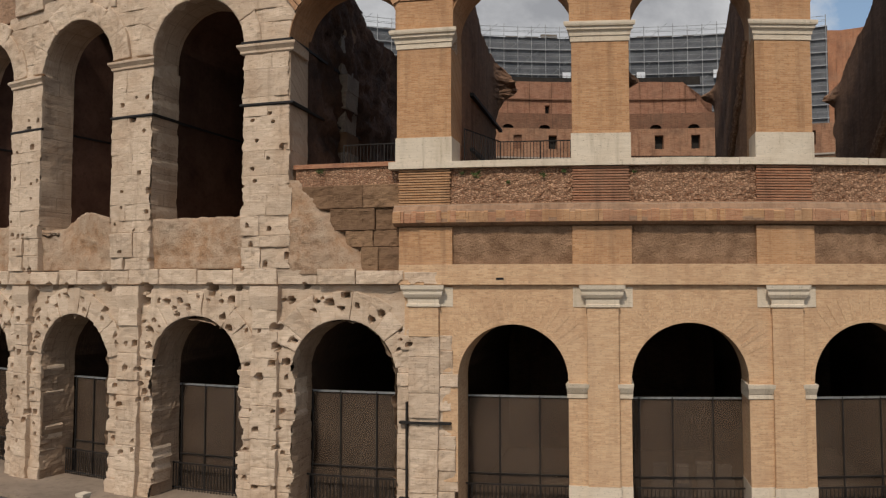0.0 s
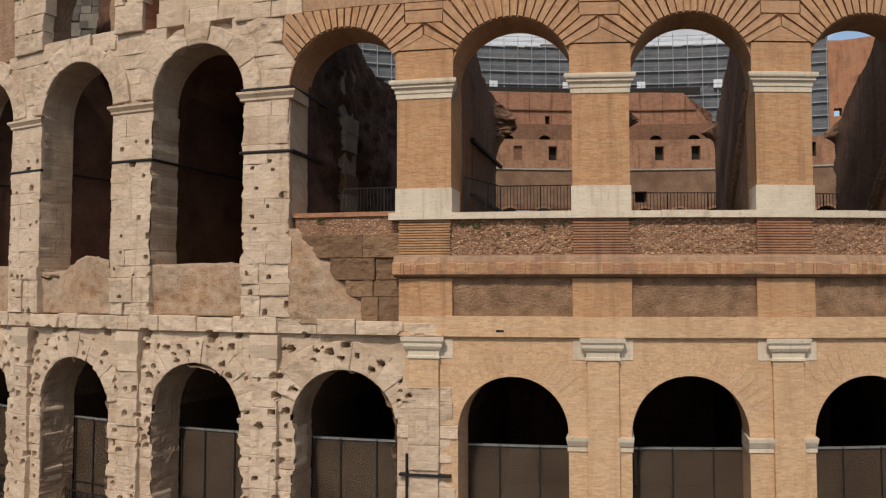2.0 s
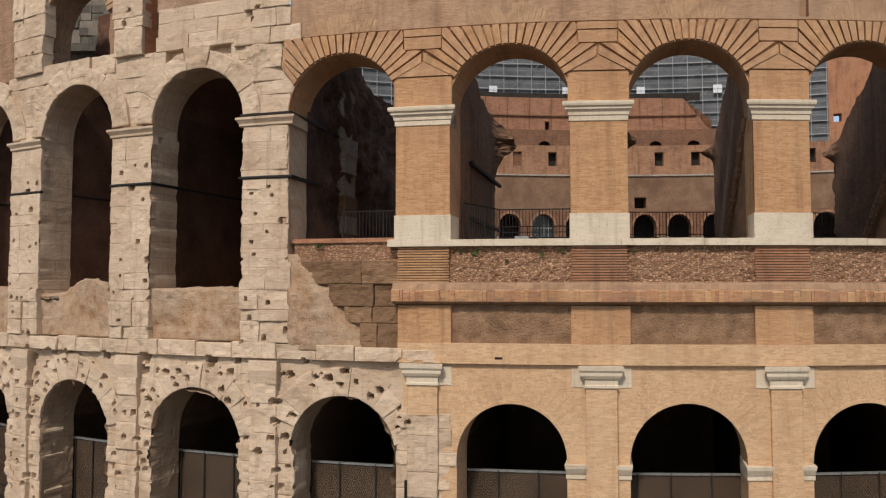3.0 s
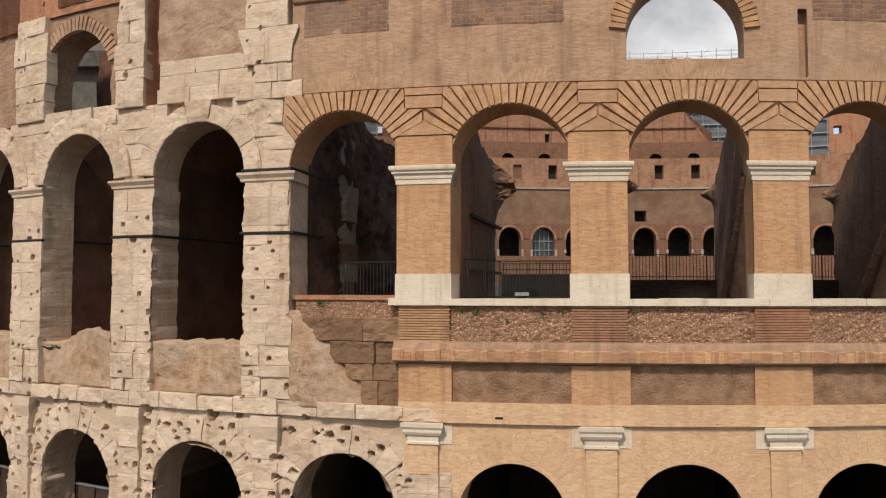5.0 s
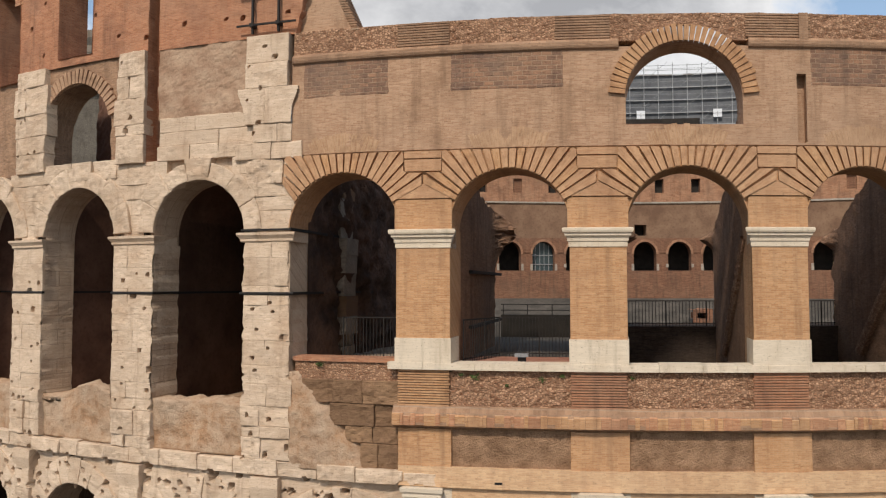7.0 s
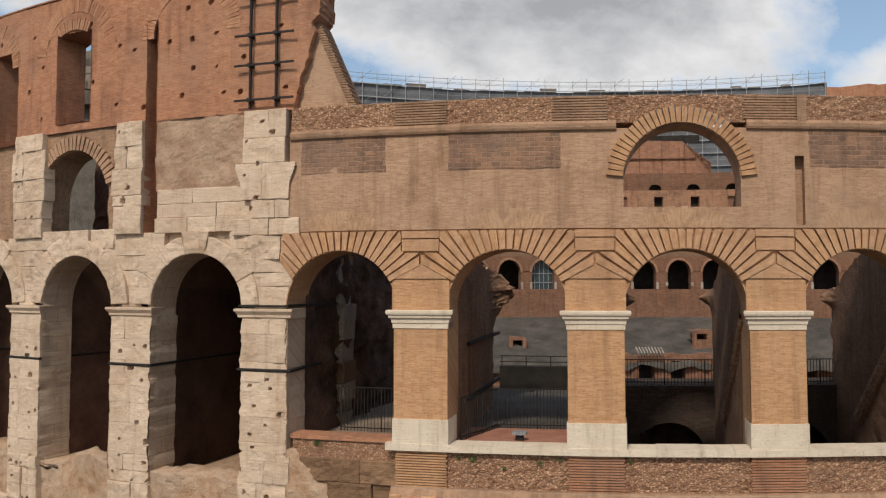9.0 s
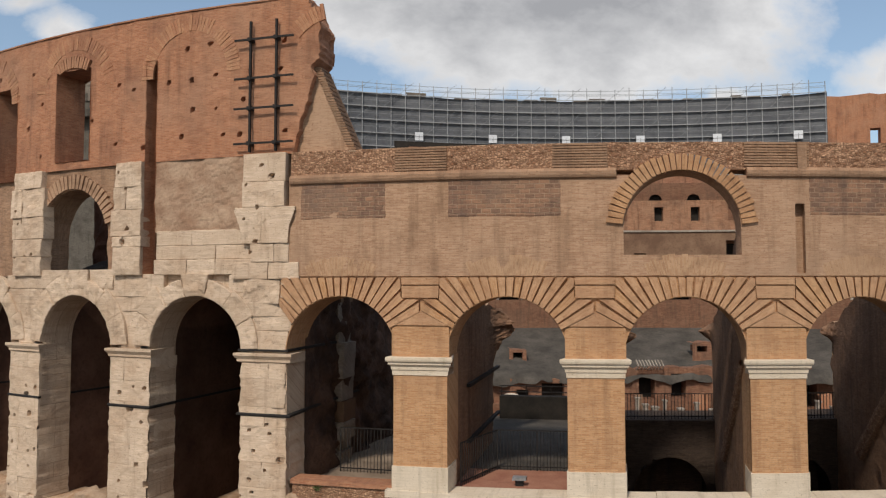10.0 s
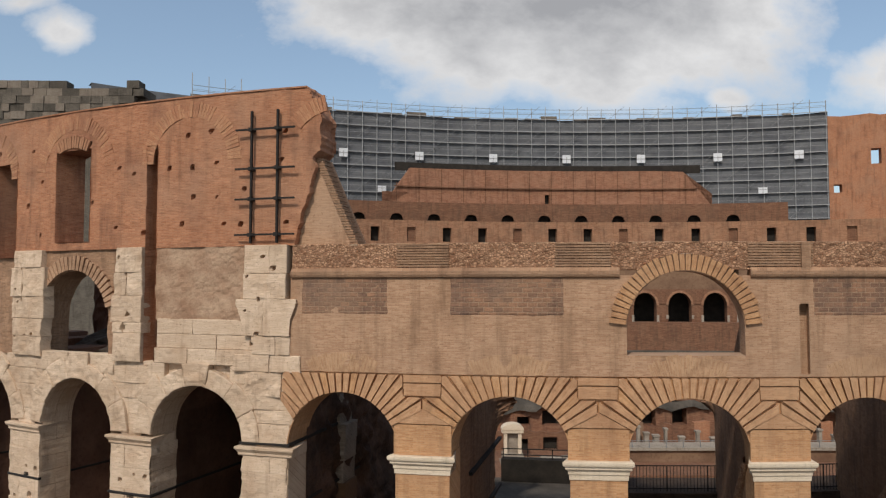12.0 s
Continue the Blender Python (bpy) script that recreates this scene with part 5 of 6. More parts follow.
def fence(name, label, pts, h, gap, posts=True):
    """A railing along a line of points (u, d, z)."""
    f_ = empty(name, label, "railing", "gallery railings")
    for (u0, d0, z0), (u1, d1, z1) in zip(pts, pts[1:]):
        a, b = Vector(bend(u0, d0, z0)), Vector(bend(u1, d1, z1))
        L = (b - a).length
        n = max(2, int(L / gap))
        t = (b - a).normalized()
        s = t.cross(Vector((0, 0, 1))) * 0.012
        for z in (0.12, h):
            q = [a + Vector((0, 0, z)) + s, a + Vector((0, 0, z)) - s, b + Vector((0, 0, z)) - s, b + Vector((0, 0, z)) + s]
            q += [p + Vector((0, 0, 0.045)) for p in q]
            mesh_ob("rail", q, [(0, 1, 2, 3), (4, 7, 6, 5), (0, 4, 5, 1), (1, 5, 6, 2), (2, 6, 7, 3), (3, 7, 4, 0)], [(0, 0)] * 8, IRON, f_)
        for i in range(n + 1):
            p = a + (b - a) * i / n
            w = 0.025 if i % 12 == 0 else 0.011
            q = [p + Vector((x * w, y * w, z)) for z in (0, h + 0.04) for x, y in ((-1, -1), (1, -1), (1, 1), (-1, 1))]
            mesh_ob("baluster", q, [(0, 1, 5, 4), (1, 2, 6, 5), (2, 3, 7, 6), (3, 0, 4, 7), (4, 5, 6, 7)], [(0, 0)] * 8, IRON, f_)


fence("railing", "dark iron railing round the gallery floor", [(-11.1, 1.4, 12.52), (-10.2, 4.0, 12.52), (-6.9, 4.0, 12.52)], 1.55, 0.13)
fence("railing", "dark iron railing beside the ruined wall", [(-16.6, 3.4, 12.3), (-13.1, 3.4, 12.3)], 1.75, 0.14)
fence("railing", "dark iron railing across the open bay", [(-5.2, 10.8, 13.4), (0.2, 10.8, 13.4)], 1.2, 0.16)
fence("railing", "dark iron railing across the end bay", [(0.6, 10.8, 13.4), (6.0, 10.8, 13.4)], 1.2, 0.16)
PIT = [Arch(BAYS[k], 1.75, 8.0, 9.9) for k in range(0, 3)]
edge_ = sheet(-5.2, 16, 8.4, 13.38, 10.5, 0.15, 0, 0, PIT, 0.05, 3)
for o in PIT:
    reveal(o, 10.5, 13.4, 0.5, soup=edge_)
block(-5.2, 16, 13.2, 13.4, 10.5, 13.4, sub=1.0, soup=edge_)
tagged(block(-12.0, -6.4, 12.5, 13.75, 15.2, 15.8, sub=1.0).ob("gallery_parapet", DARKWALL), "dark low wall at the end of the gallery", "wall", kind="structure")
tagged(edge_.ob("gallery_edge", PITSHADE), "dark wall under the gallery railing", "wall", kind="structure")

lampbox = empty("floodlight", "small grey floodlight on the gallery floor", "floodlight")
block(-9.25, -8.75, 12.74, 12.86, 1.6, 1.9).ob("housing", STEEL, lampbox)
block(-9.15, -8.85, 12.52, 12.74, 1.7, 1.8).ob("foot", IRON, lampbox)

# ---- inside: the bowl, its terraces and the far side ----
FX, FY = 24.0, -9.0


def far(r, a, z):
    """A place on the far side: radius from its centre, sideways metres, height."""
    t = np.asarray(a, float) / 125.0
    x, y = FX + r * np.sin(t), FY + r * np.cos(t)
    return np.stack(np.broadcast_arrays(1.083 * x, 1.083 * y, 23.36 + 1.083 * (np.asarray(z, float) - 23.36)), -1)


def far_wall(name, r, a0, a1, z0, z1, mat, parent, openings=(), depth=1.5, res=1.0, shape=None, label=""):
    s = Soup()
    cuts = sorted({round(v, 3) for v in np.linspace(a0, a1, max(2, int((a1 - a0) / 4)))} | {round(o[i], 3) for o in openings for i in (0, 1) if a0 < o[i] < a1})
    zc = sorted({z0, z1} | {o[i] for o in openings for i in (2, 3) if z0 < o[i] < z1})
    A, Z = np.meshgrid(cuts, zc)
    I = np.arange(A.size).reshape(A.shape)
    f = []
    for j in range(len(zc) - 1):
        for i in range(len(cuts) - 1):
            ca, cz = (cuts[i] + cuts[i + 1]) / 2, (zc[j] + zc[j + 1]) / 2
            if not any(o[0] < ca < o[1] and o[2] < cz < o[3] for o in openings):
                f.append((I[j, i], I[j, i + 1], I[j + 1, i + 1], I[j + 1, i]))
    Zs = Z if shape is None else np.where(Z == z1, shape(A), Z)
    s.put(far(r, A, Zs).reshape(-1, 3), f, np.stack([A.ravel(), Zs.ravel()], 1))
    t = np.array(cuts)
    zt = np.full_like(t, z1) if shape is None else shape(t)
    v = np.concatenate([far(r, t, zt), far(r + depth, t, zt)])
    m = len(t)
    s.put(v, [(i, i + 1, m + i + 1, m + i) for i in range(m - 1)], np.stack([np.tile(t, 2), np.repeat([0, depth], m)], 1))
    for o in openings:
        a, b, c, d = o
        v = np.concatenate([far(r, [a, b, b, a], [c, c, d, d]), far(r + depth, [a, b, b, a], [c, c, d, d])])
        s.put(v, [(0, 4, 5, 1), (1, 5, 6, 2), (2, 6, 7, 3), (3, 7, 4, 0)], [(0, 0), (1, 0), (1, 2), (0, 2)] * 2)
    return s.ob(name, mat, parent, label)


# Near-black, painted shade for sheets behind openings; the far hoarding shares it.
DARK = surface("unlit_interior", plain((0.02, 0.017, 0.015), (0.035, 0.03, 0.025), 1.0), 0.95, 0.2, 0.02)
# Far brown brick and plaster colours are lowered to carry a cloud's shadow.
FARBRICK = surface("far_brown_brick", bricks((0.15, 0.068, 0.041), (0.215, 0.115, 0.069), (0.18, 0.113, 0.077), (0.09, 0.053, 0.037), w=0.6, hgt=0.14, worn=0.6), 0.95, 0.4, 0.03)
FARRED = surface("far_red_brick", bricks((0.25, 0.112, 0.066), (0.335, 0.175, 0.11), (0.28, 0.17, 0.115), (0.15, 0.078, 0.052), w=0.6, hgt=0.14, worn=0.7), 0.95, 0.4, 0.03)
FARPLASTER = surface("far_plaster", plain((0.14, 0.08, 0.051), (0.225, 0.14, 0.089), 0.35, 8), 0.95, 0.4, 0.03)
PALESTONE = surface("pale_grey_stone", stone((0.40, 0.355, 0.30), (0.30, 0.26, 0.21), (0.18, 0.14, 0.11)), 0.95, 0.6, 0.05)
GREYSTONE = surface("grey_stone", stone((0.26, 0.225, 0.185), (0.18, 0.15, 0.12), (0.13, 0.10, 0.08)), 0.95, 0.6, 0.05)


far_side = empty("far_terrace_wall", "long pale brown wall with a row of small square windows", "wall", kind="structure")
wins = [(-49.4 + 5.73 * i, -49.4 + 5.73 * i + 1.4, 29.6, 31.65) for i in range(19)]
FARTAN = surface("far_tan_brick", bricks((0.255, 0.123, 0.07), (0.345, 0.19, 0.114), (0.28, 0.19, 0.13), (0.13, 0.075, 0.05), w=0.6, hgt=0.14, worn=0.75), 0.95, 0.4, 0.03)
far_wall("wall_face", 114.0, -60, 70, 26.2, 32.62, FARTAN, far_side, wins, 1.2)
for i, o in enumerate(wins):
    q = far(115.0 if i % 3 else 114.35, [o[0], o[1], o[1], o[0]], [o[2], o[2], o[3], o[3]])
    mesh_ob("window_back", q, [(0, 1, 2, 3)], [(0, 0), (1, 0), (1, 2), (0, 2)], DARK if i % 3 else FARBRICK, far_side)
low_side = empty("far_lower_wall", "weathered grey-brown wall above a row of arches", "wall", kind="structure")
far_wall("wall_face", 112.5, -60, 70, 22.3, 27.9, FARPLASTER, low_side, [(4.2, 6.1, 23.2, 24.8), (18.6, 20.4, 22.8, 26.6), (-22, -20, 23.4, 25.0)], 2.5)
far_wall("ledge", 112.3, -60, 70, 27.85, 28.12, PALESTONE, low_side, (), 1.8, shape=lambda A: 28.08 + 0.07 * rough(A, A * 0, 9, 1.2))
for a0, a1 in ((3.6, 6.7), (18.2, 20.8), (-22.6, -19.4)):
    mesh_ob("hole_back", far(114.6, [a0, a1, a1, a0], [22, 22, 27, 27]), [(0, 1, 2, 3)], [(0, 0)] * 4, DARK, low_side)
arc = empty("far_arcade", "row of round brick arches with dark openings on the far side", "arcade")
step_ = 5.45
for i in range(22):
    a = -57.0 + step_ * i
    s = Soup()
    n = 12
    pts = [(a + step_ / 2 + 1.82 * math.cos(math.pi * j / n), 20.5 + 1.82 * math.sin(math.pi * j / n)) for j in range(n + 1)]
    outer = [(a + step_, 22.8) if j < n / 2 else (a, 22.8) for j in range(n + 1)]
    v = np.concatenate([far(112.0, [p[0] for p in pts], [p[1] for p in pts]), far(112.0, [a + step_ * (1 - j / n) for j in range(n + 1)], [22.8] * (n + 1)), far(113.6, [p[0] for p in pts], [p[1] for p in pts])])
    m = n + 1
    f = [(j, m + j, m + j + 1, j + 1) for j in range(n)] + [(j, j + 1, 2 * m + j + 1, 2 * m + j) for j in range(n)]
    s.put(v, f, np.stack([v[:, 0], v[:, 2]], 1))
    for x0, x1 in ((a, a + step_ / 2 - 1.82), (a + step_ / 2 + 1.82, a + step_)):
        c8 = np.concatenate([far(112.0, [x0, x1, x1, x0], [18.1, 18.1, 22.8, 22.8]), far(113.6, [x0, x1, x1, x0], [18.1, 18.1, 22.8, 22.8])])
        c8[2:4, 2] = c8[6:8, 2] = 20.5
        s.put(c8, [(0, 1, 2, 3), (1, 5, 6, 2), (0, 3, 7, 4)], [(0, 0), (1, 0), (1, 2), (0, 2)] * 2)
        # wedge between jamb top and the arch line
        t4 = far(112.0, [x0, x1, x1, x0] if x0 == a else [x0, x1, x1, x0], [20.5, 20.5, 22.8, 22.8])
        s.put(t4, [(0, 1, 2, 3)], [(0, 0), (1, 0), (1, 2), (0, 2)])
    s.ob("arch_bay", FARBRICK, arc)
    ring = [(a + step_ / 2 + q * math.cos(math.pi * j / n), 20.5 + q * math.sin(math.pi * j / n)) for q in (1.80, 2.14) for j in range(n + 1)]
    rv = np.concatenate([far(111.9, [p[0] for p in ring], [p[1] for p in ring]), far(112.1, [p[0] for p in ring], [p[1] for p in ring])])
    mesh_ob("arch_ring", rv, [(j, m + j, m + j + 1, j + 1) for j in range(n)] + [(m + j, 3 * m + j, 3 * m + j + 1, m + j + 1) for j in range(n)],
            np.stack([rv[:, 0], rv[:, 2]], 1), FARTAN, arc)
    for x0, x1 in ((a + 0.55, a + step_ / 2 - 1.78), (a + step_ / 2 + 1.78, a + step_ - 0.55)):
        far_wall("springer_block", 111.85, x0, x1, 18.15 if (i * 7) % 3 else 18.6, 19.1, PALESTONE, arc, (), 0.3)
a = -57.0 + step_ * 8 + step_ / 2
GLASS = metal("dark_window_glass", (0.03, 0.045, 0.05), 0.08, 0.0)
mesh_ob("window_pane", far(113.2, [a - 1.9, a + 1.9, a + 1.9, a - 1.9], [18.1, 18.1, 22.4, 22.4]), [(0, 1, 2, 3)], [(0, 0)] * 4, GLASS, arc, "dark glass filling one arch")
for x in (-1.1, -0.35, 0.35, 1.1):
    far_wall("mullion", 113.05, a + x - 0.05, a + x + 0.05, 18.1, 22.2, STEEL, arc, (), 0.1)
for z in (19.0, 20.3):
    far_wall("transom", 113.03, a - 1.8, a + 1.8, z, z + 0.12, STEEL, arc, (), 0.1)
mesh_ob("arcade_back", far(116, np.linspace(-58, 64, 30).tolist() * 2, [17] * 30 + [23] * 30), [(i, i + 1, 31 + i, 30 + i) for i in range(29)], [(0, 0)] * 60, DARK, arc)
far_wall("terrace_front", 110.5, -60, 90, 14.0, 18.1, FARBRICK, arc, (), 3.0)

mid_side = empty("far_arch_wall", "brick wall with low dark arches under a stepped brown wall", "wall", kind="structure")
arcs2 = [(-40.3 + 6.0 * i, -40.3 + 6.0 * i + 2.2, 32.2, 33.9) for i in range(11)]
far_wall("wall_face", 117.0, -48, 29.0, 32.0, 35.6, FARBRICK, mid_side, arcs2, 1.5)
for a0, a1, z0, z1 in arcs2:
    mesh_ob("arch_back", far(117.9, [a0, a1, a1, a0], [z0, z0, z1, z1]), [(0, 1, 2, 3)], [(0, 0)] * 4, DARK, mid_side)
    n = 8
    v = np.concatenate([far(116.96, [a0 + (a1 - a0) * j / n for j in range(n + 1)], [32.9 + 1.0 * math.sqrt(max(0, 1 - (2 * j / n - 1) ** 2)) for j in range(n + 1)]), far(116.96, [a0 + (a1 - a0) * j / n for j in range(n + 1)], [33.95] * (n + 1))])
    mesh_ob("arch_head", v, [(j, j + 1, n + 2 + j, n + 1 + j) for j in range(n)], np.stack([v[:, 0], v[:, 2]], 1), FARBRICK, mid_side)
far_wall("stepped_wall", 118.5, -35.2, 18.0, 34.6, 41.0, FARRED, mid_side, [(-8.75, -8.0, 35.8, 37.25)], 1.2, shape=lambda A: np.minimum(40.9, np.minimum(35.2 + (A + 35.0) * 1.7, 35.4 + (18.0 - A) * 1.2)))
mesh_ob("slit_back", far(119.4, [-10, -7, -7, -10], [35, 35, 38, 38]), [(0, 1, 2, 3)], [(0, 0)] * 4, DARK, mid_side)
for z in (38.0, 35.5):
    far_wall("ledge", 118.2, -34.4 if z < 37 else -33.3, 17.2 if z < 37 else 15.6, z, z + 0.16, FARBRICK, mid_side, (), 0.5)


for i in range(14):
    a = -33.0 + 3.6 * i
    far_wall("rib_strip", 118.36, a, a + 0.16, 35.7, min(40.8, 35.2 + (a + 35.0) * 1.7, 35.4 + (17.8 - a) * 1.2), FARBRICK, mid_side, (), 0.2)
far_wall("dark_hoarding", 119.6, -33.0, 16.5, 40.6, 41.9, DARK, mid_side, (), 0.3, label="dark hoarding along the top of the wall")

# the great outer wall, wrapped in scaffolding
outer_ = empty("outer_wall", "high far outer wall of the amphitheatre behind scaffolding", "wall", kind="structure")
NET = surface("grey_scaffold_net", plain((0.095, 0.10, 0.11), (0.15, 0.155, 0.165), 0.3), 0.8, 0.2, 0.02)
far_wall("wall_face", 127.25, -75, 37.2, 20, 50.6, NET, outer_, (), 2.0, shape=lambda A: 50.9 + 0.2 * rough(A, A * 0, 6, 2.5))
far_wall("brick_face", 127.2, 37.15, 90, 20, 50.4, RBRICK, outer_, [(37.8, 38.95, 37.95, 39.25), (43.0, 44.4, 42.3, 44.7)], 2.0, shape=lambda A: 50.1 + 0.4 * rough(A, A * 0, 7, 2.0), label="bare red brick end of the far outer wall")
scaf = empty("scaffolding", "grey tube scaffolding with plank lifts and a top guard rail", "scaffolding")
SR = 126.9
TUBE = metal("pale_scaffold_tube", (0.24, 0.245, 0.25), 0.55, 0.1)


def bar(soup, p, q, w):
    p, q = Vector(p), Vector(q)
    t = (q - p).normalized()
    a = t.orthogonal().normalized() * w
    b = t.cross(a)
    v = [tuple(x) for x in (p + a, p + b, p - a, p - b, q + a, q + b, q - a, q - b)]
    soup.put(v, [(0, 1, 5, 4), (1, 2, 6, 5), (2, 3, 7, 6), (3, 0, 4, 7)], [(0, 0)] * 8)


LIFTS = [31.84 + 2.12 * i for i in range(10)]
for i, a in enumerate(np.arange(-62.0, 37.3, 2.3)):
    s = Soup()
    bar(s, far(SR, a, 30.0), far(SR, a, 52.7 + 0.3 * (i % 3 == 0) + (1.3 if a < -55 else 0)), 0.07)
    s.ob("standard", TUBE, scaf)
for z in LIFTS:
    s = Soup()
    for a in np.arange(-62, 37, 3.0):
        bar(s, far(SR, a, z + 1.0), far(SR, min(a + 3.0, 37.1), z + 1.0), 0.03)
    s.ob("guard_rail", STEEL, scaf)
    far_wall("plank_lift", SR - 0.05, -62, 37.1, z - 0.06, z + 0.06, TUBE, scaf, (), 0.3)
for z in (51.7, 52.5):
    s = Soup()
    for a in np.arange(-62, 37, 3.0):
        bar(s, far(SR, a, z), far(SR, min(a + 3.0, 37.1), z), 0.045)
    s.ob("top_rail", STEEL, scaf)
for i in range(14):
    a = -61 + 6.9 * i
    s = Soup()
    for z in LIFTS[:-1:2]:
        bar(s, far(SR - 0.1, a, z), far(SR - 0.1, a + 2.5, z + 2.12), 0.035)
        bar(s, far(SR - 0.1, a + 2.5, z + 2.12), far(SR - 0.1, a + 5.0, z + 4.24), 0.035)
    s.ob("brace", STEEL, scaf)
# Opaque matt pane; its pale colour stands in for daylight at the window.
PALEPANE = bpy.data.materials.new("daylight_opening")
PALEPANE.use_nodes = True
gn = Nodes(PALEPANE.node_tree)
gp = gn.add("ShaderNodeBsdfPrincipled", {"Base Color": (0.62, 0.64, 0.67, 1), "Roughness": 0.6})
gn.t.links.new(gp.outputs[0], gn.add("ShaderNodeOutputMaterial").inputs[0])
openings = [(-40.5 + 12.1 * i, 43.45) for i in range(7)] + [(-34.4, 38.1), (26.7, 38.0)]
for a, z in openings:
    t = empty("net_opening", "bright white square window showing through the scaffold net", "window", "net openings")
    far_wall("pane", SR - 0.3, a + 0.1, a + 1.45, z + 0.1, z + 1.45 if z > 40 else z + 1.1, PALEPANE, t, (), 0.2)
    far_wall("glazing_bar", SR - 0.34, a + 0.75, a + 0.81, z + 0.1, z + 1.05, STEEL, t, (), 0.04)
    far_wall("glazing_bar", SR - 0.34, a + 0.1, a + 1.45, z + 0.72, z + 0.78, STEEL, t, (), 0.04)
blocks_ = random.Random(12)
for i in range(26):
    a = -62 + 3.7 * i + blocks_.uniform(-1, 1)
    t = empty("stone_block", "pale stone block on the crest of the outer wall", "stone", "crest blocks")
    far_wall("block_face", 127.5, a, a + blocks_.uniform(1.2, 3.2), 50.2, 50.9 + blocks_.uniform(0.0, 0.7), GREYSTONE, t, (), 1.2)

# high old outer wall seen past the attic
OLDGREY = surface("blackened_grey_stone", stone((0.20, 0.175, 0.145), (0.115, 0.10, 0.082), (0.05, 0.044, 0.037), 1.0, 0.5), 0.95, 0.8, 0.08)
crest = empty("outer_wall_crest", "grey stone crest of the far outer wall", "wall", kind="structure")
cr = random.Random(4)
for j in range(9):
    x = -110.0
    while x < -41.5:
        w = cr.uniform(1.0, 2.4)
        if not (j >= 8 and (cr.random() < 0.4 or x > -62)) and not (j == 7 and x > -52 and cr.random() < 0.5):
            box("stone_block", x, min(x + w, -40.3) - 0.03, 95 + cr.uniform(-0.15, 0.15), 97, 42.6 + 1.05 * j, 42.6 + 1.05 * (j + 1) - 0.03, OLDGREY if cr.random() < 0.6 else GREYSTONE, crest)
        x += w
box("wall_core", -110, -40.6, 96.5, 100, 5, 50.2, OLDGREY, crest)

# the bowl: sloping seats and ruins towards the arena
bowl = Soup()
prof = [(13.5, 12.2), (18, 10.0), (24, 8.0), (24.2, 5.5), (34, 3.0), (36, 1.0), (100, 0.5)]
us = np.linspace(-48, 60, 60)
D = np.array([p[0] for p in prof])
UU, DD = np.meshgrid(us, D)
ZZ = np.repeat(np.array([p[1] for p in prof])[:, None], 60, 1)
VV = bend(UU, np.minimum(DD, 44), ZZ)
I = np.arange(UU.size).reshape(UU.shape)
bowl.put(VV.reshape(-1, 3), [(I[a, b], I[a, b + 1], I[a + 1, b + 1], I[a + 1, b]) for a in range(len(prof) - 1) for b in range(59)], np.stack([UU.ravel(), DD.ravel()], 1))
tagged(bowl.ob("seating_slope", BBRICK), "ruined brown seating slope inside the amphitheatre", "seating", kind="structure")
sl = empty("far_seating", "ruined masonry slope below the far arcade", "seating", kind="structure")
rr = random.Random(21)
far_wall("arena_edge", 82, -70, 100, 0, 4.2, FARBRICK, sl, (), 16)
sa = np.linspace(-70, 100, 150)
slope_rows = []
for q, r_, z_ in ((0, 94.6, 8.7), (1, 94.8, 9.3), (2, 97.0, 10.2), (3, 101.0, 11.5), (4, 106.0, 12.9), (5, 110.5, 14.2)):
    wob = rough(sa, sa * 0 + q, 61 + q, 5.0)
    slope_rows.append(far(r_ + (1.3 * rough(sa, sa * 0, 33, 3.0) if q < 2 else 0), sa, z_ + (0.6 * wob if q < 5 else 0) + (0.35 * rough(sa, sa * 0, 35, 1.2) if q == 0 else 0)))
ramp_v = np.concatenate(slope_rows)
GREYSLOPE = surface("grey_slope", plain((0.045, 0.04, 0.034), (0.095, 0.083, 0.07), 0.35, 8), 0.95, 0.6, 0.08)
mesh_ob("slope", ramp_v, [(150 * j + i, 150 * j + i + 1, 150 * (j + 1) + i + 1, 150 * (j + 1) + i) for j in range(5) for i in range(149)], np.stack([ramp_v[:, 0], ramp_v[:, 1]], 1), GREYSLOPE, sl, smooth=True)


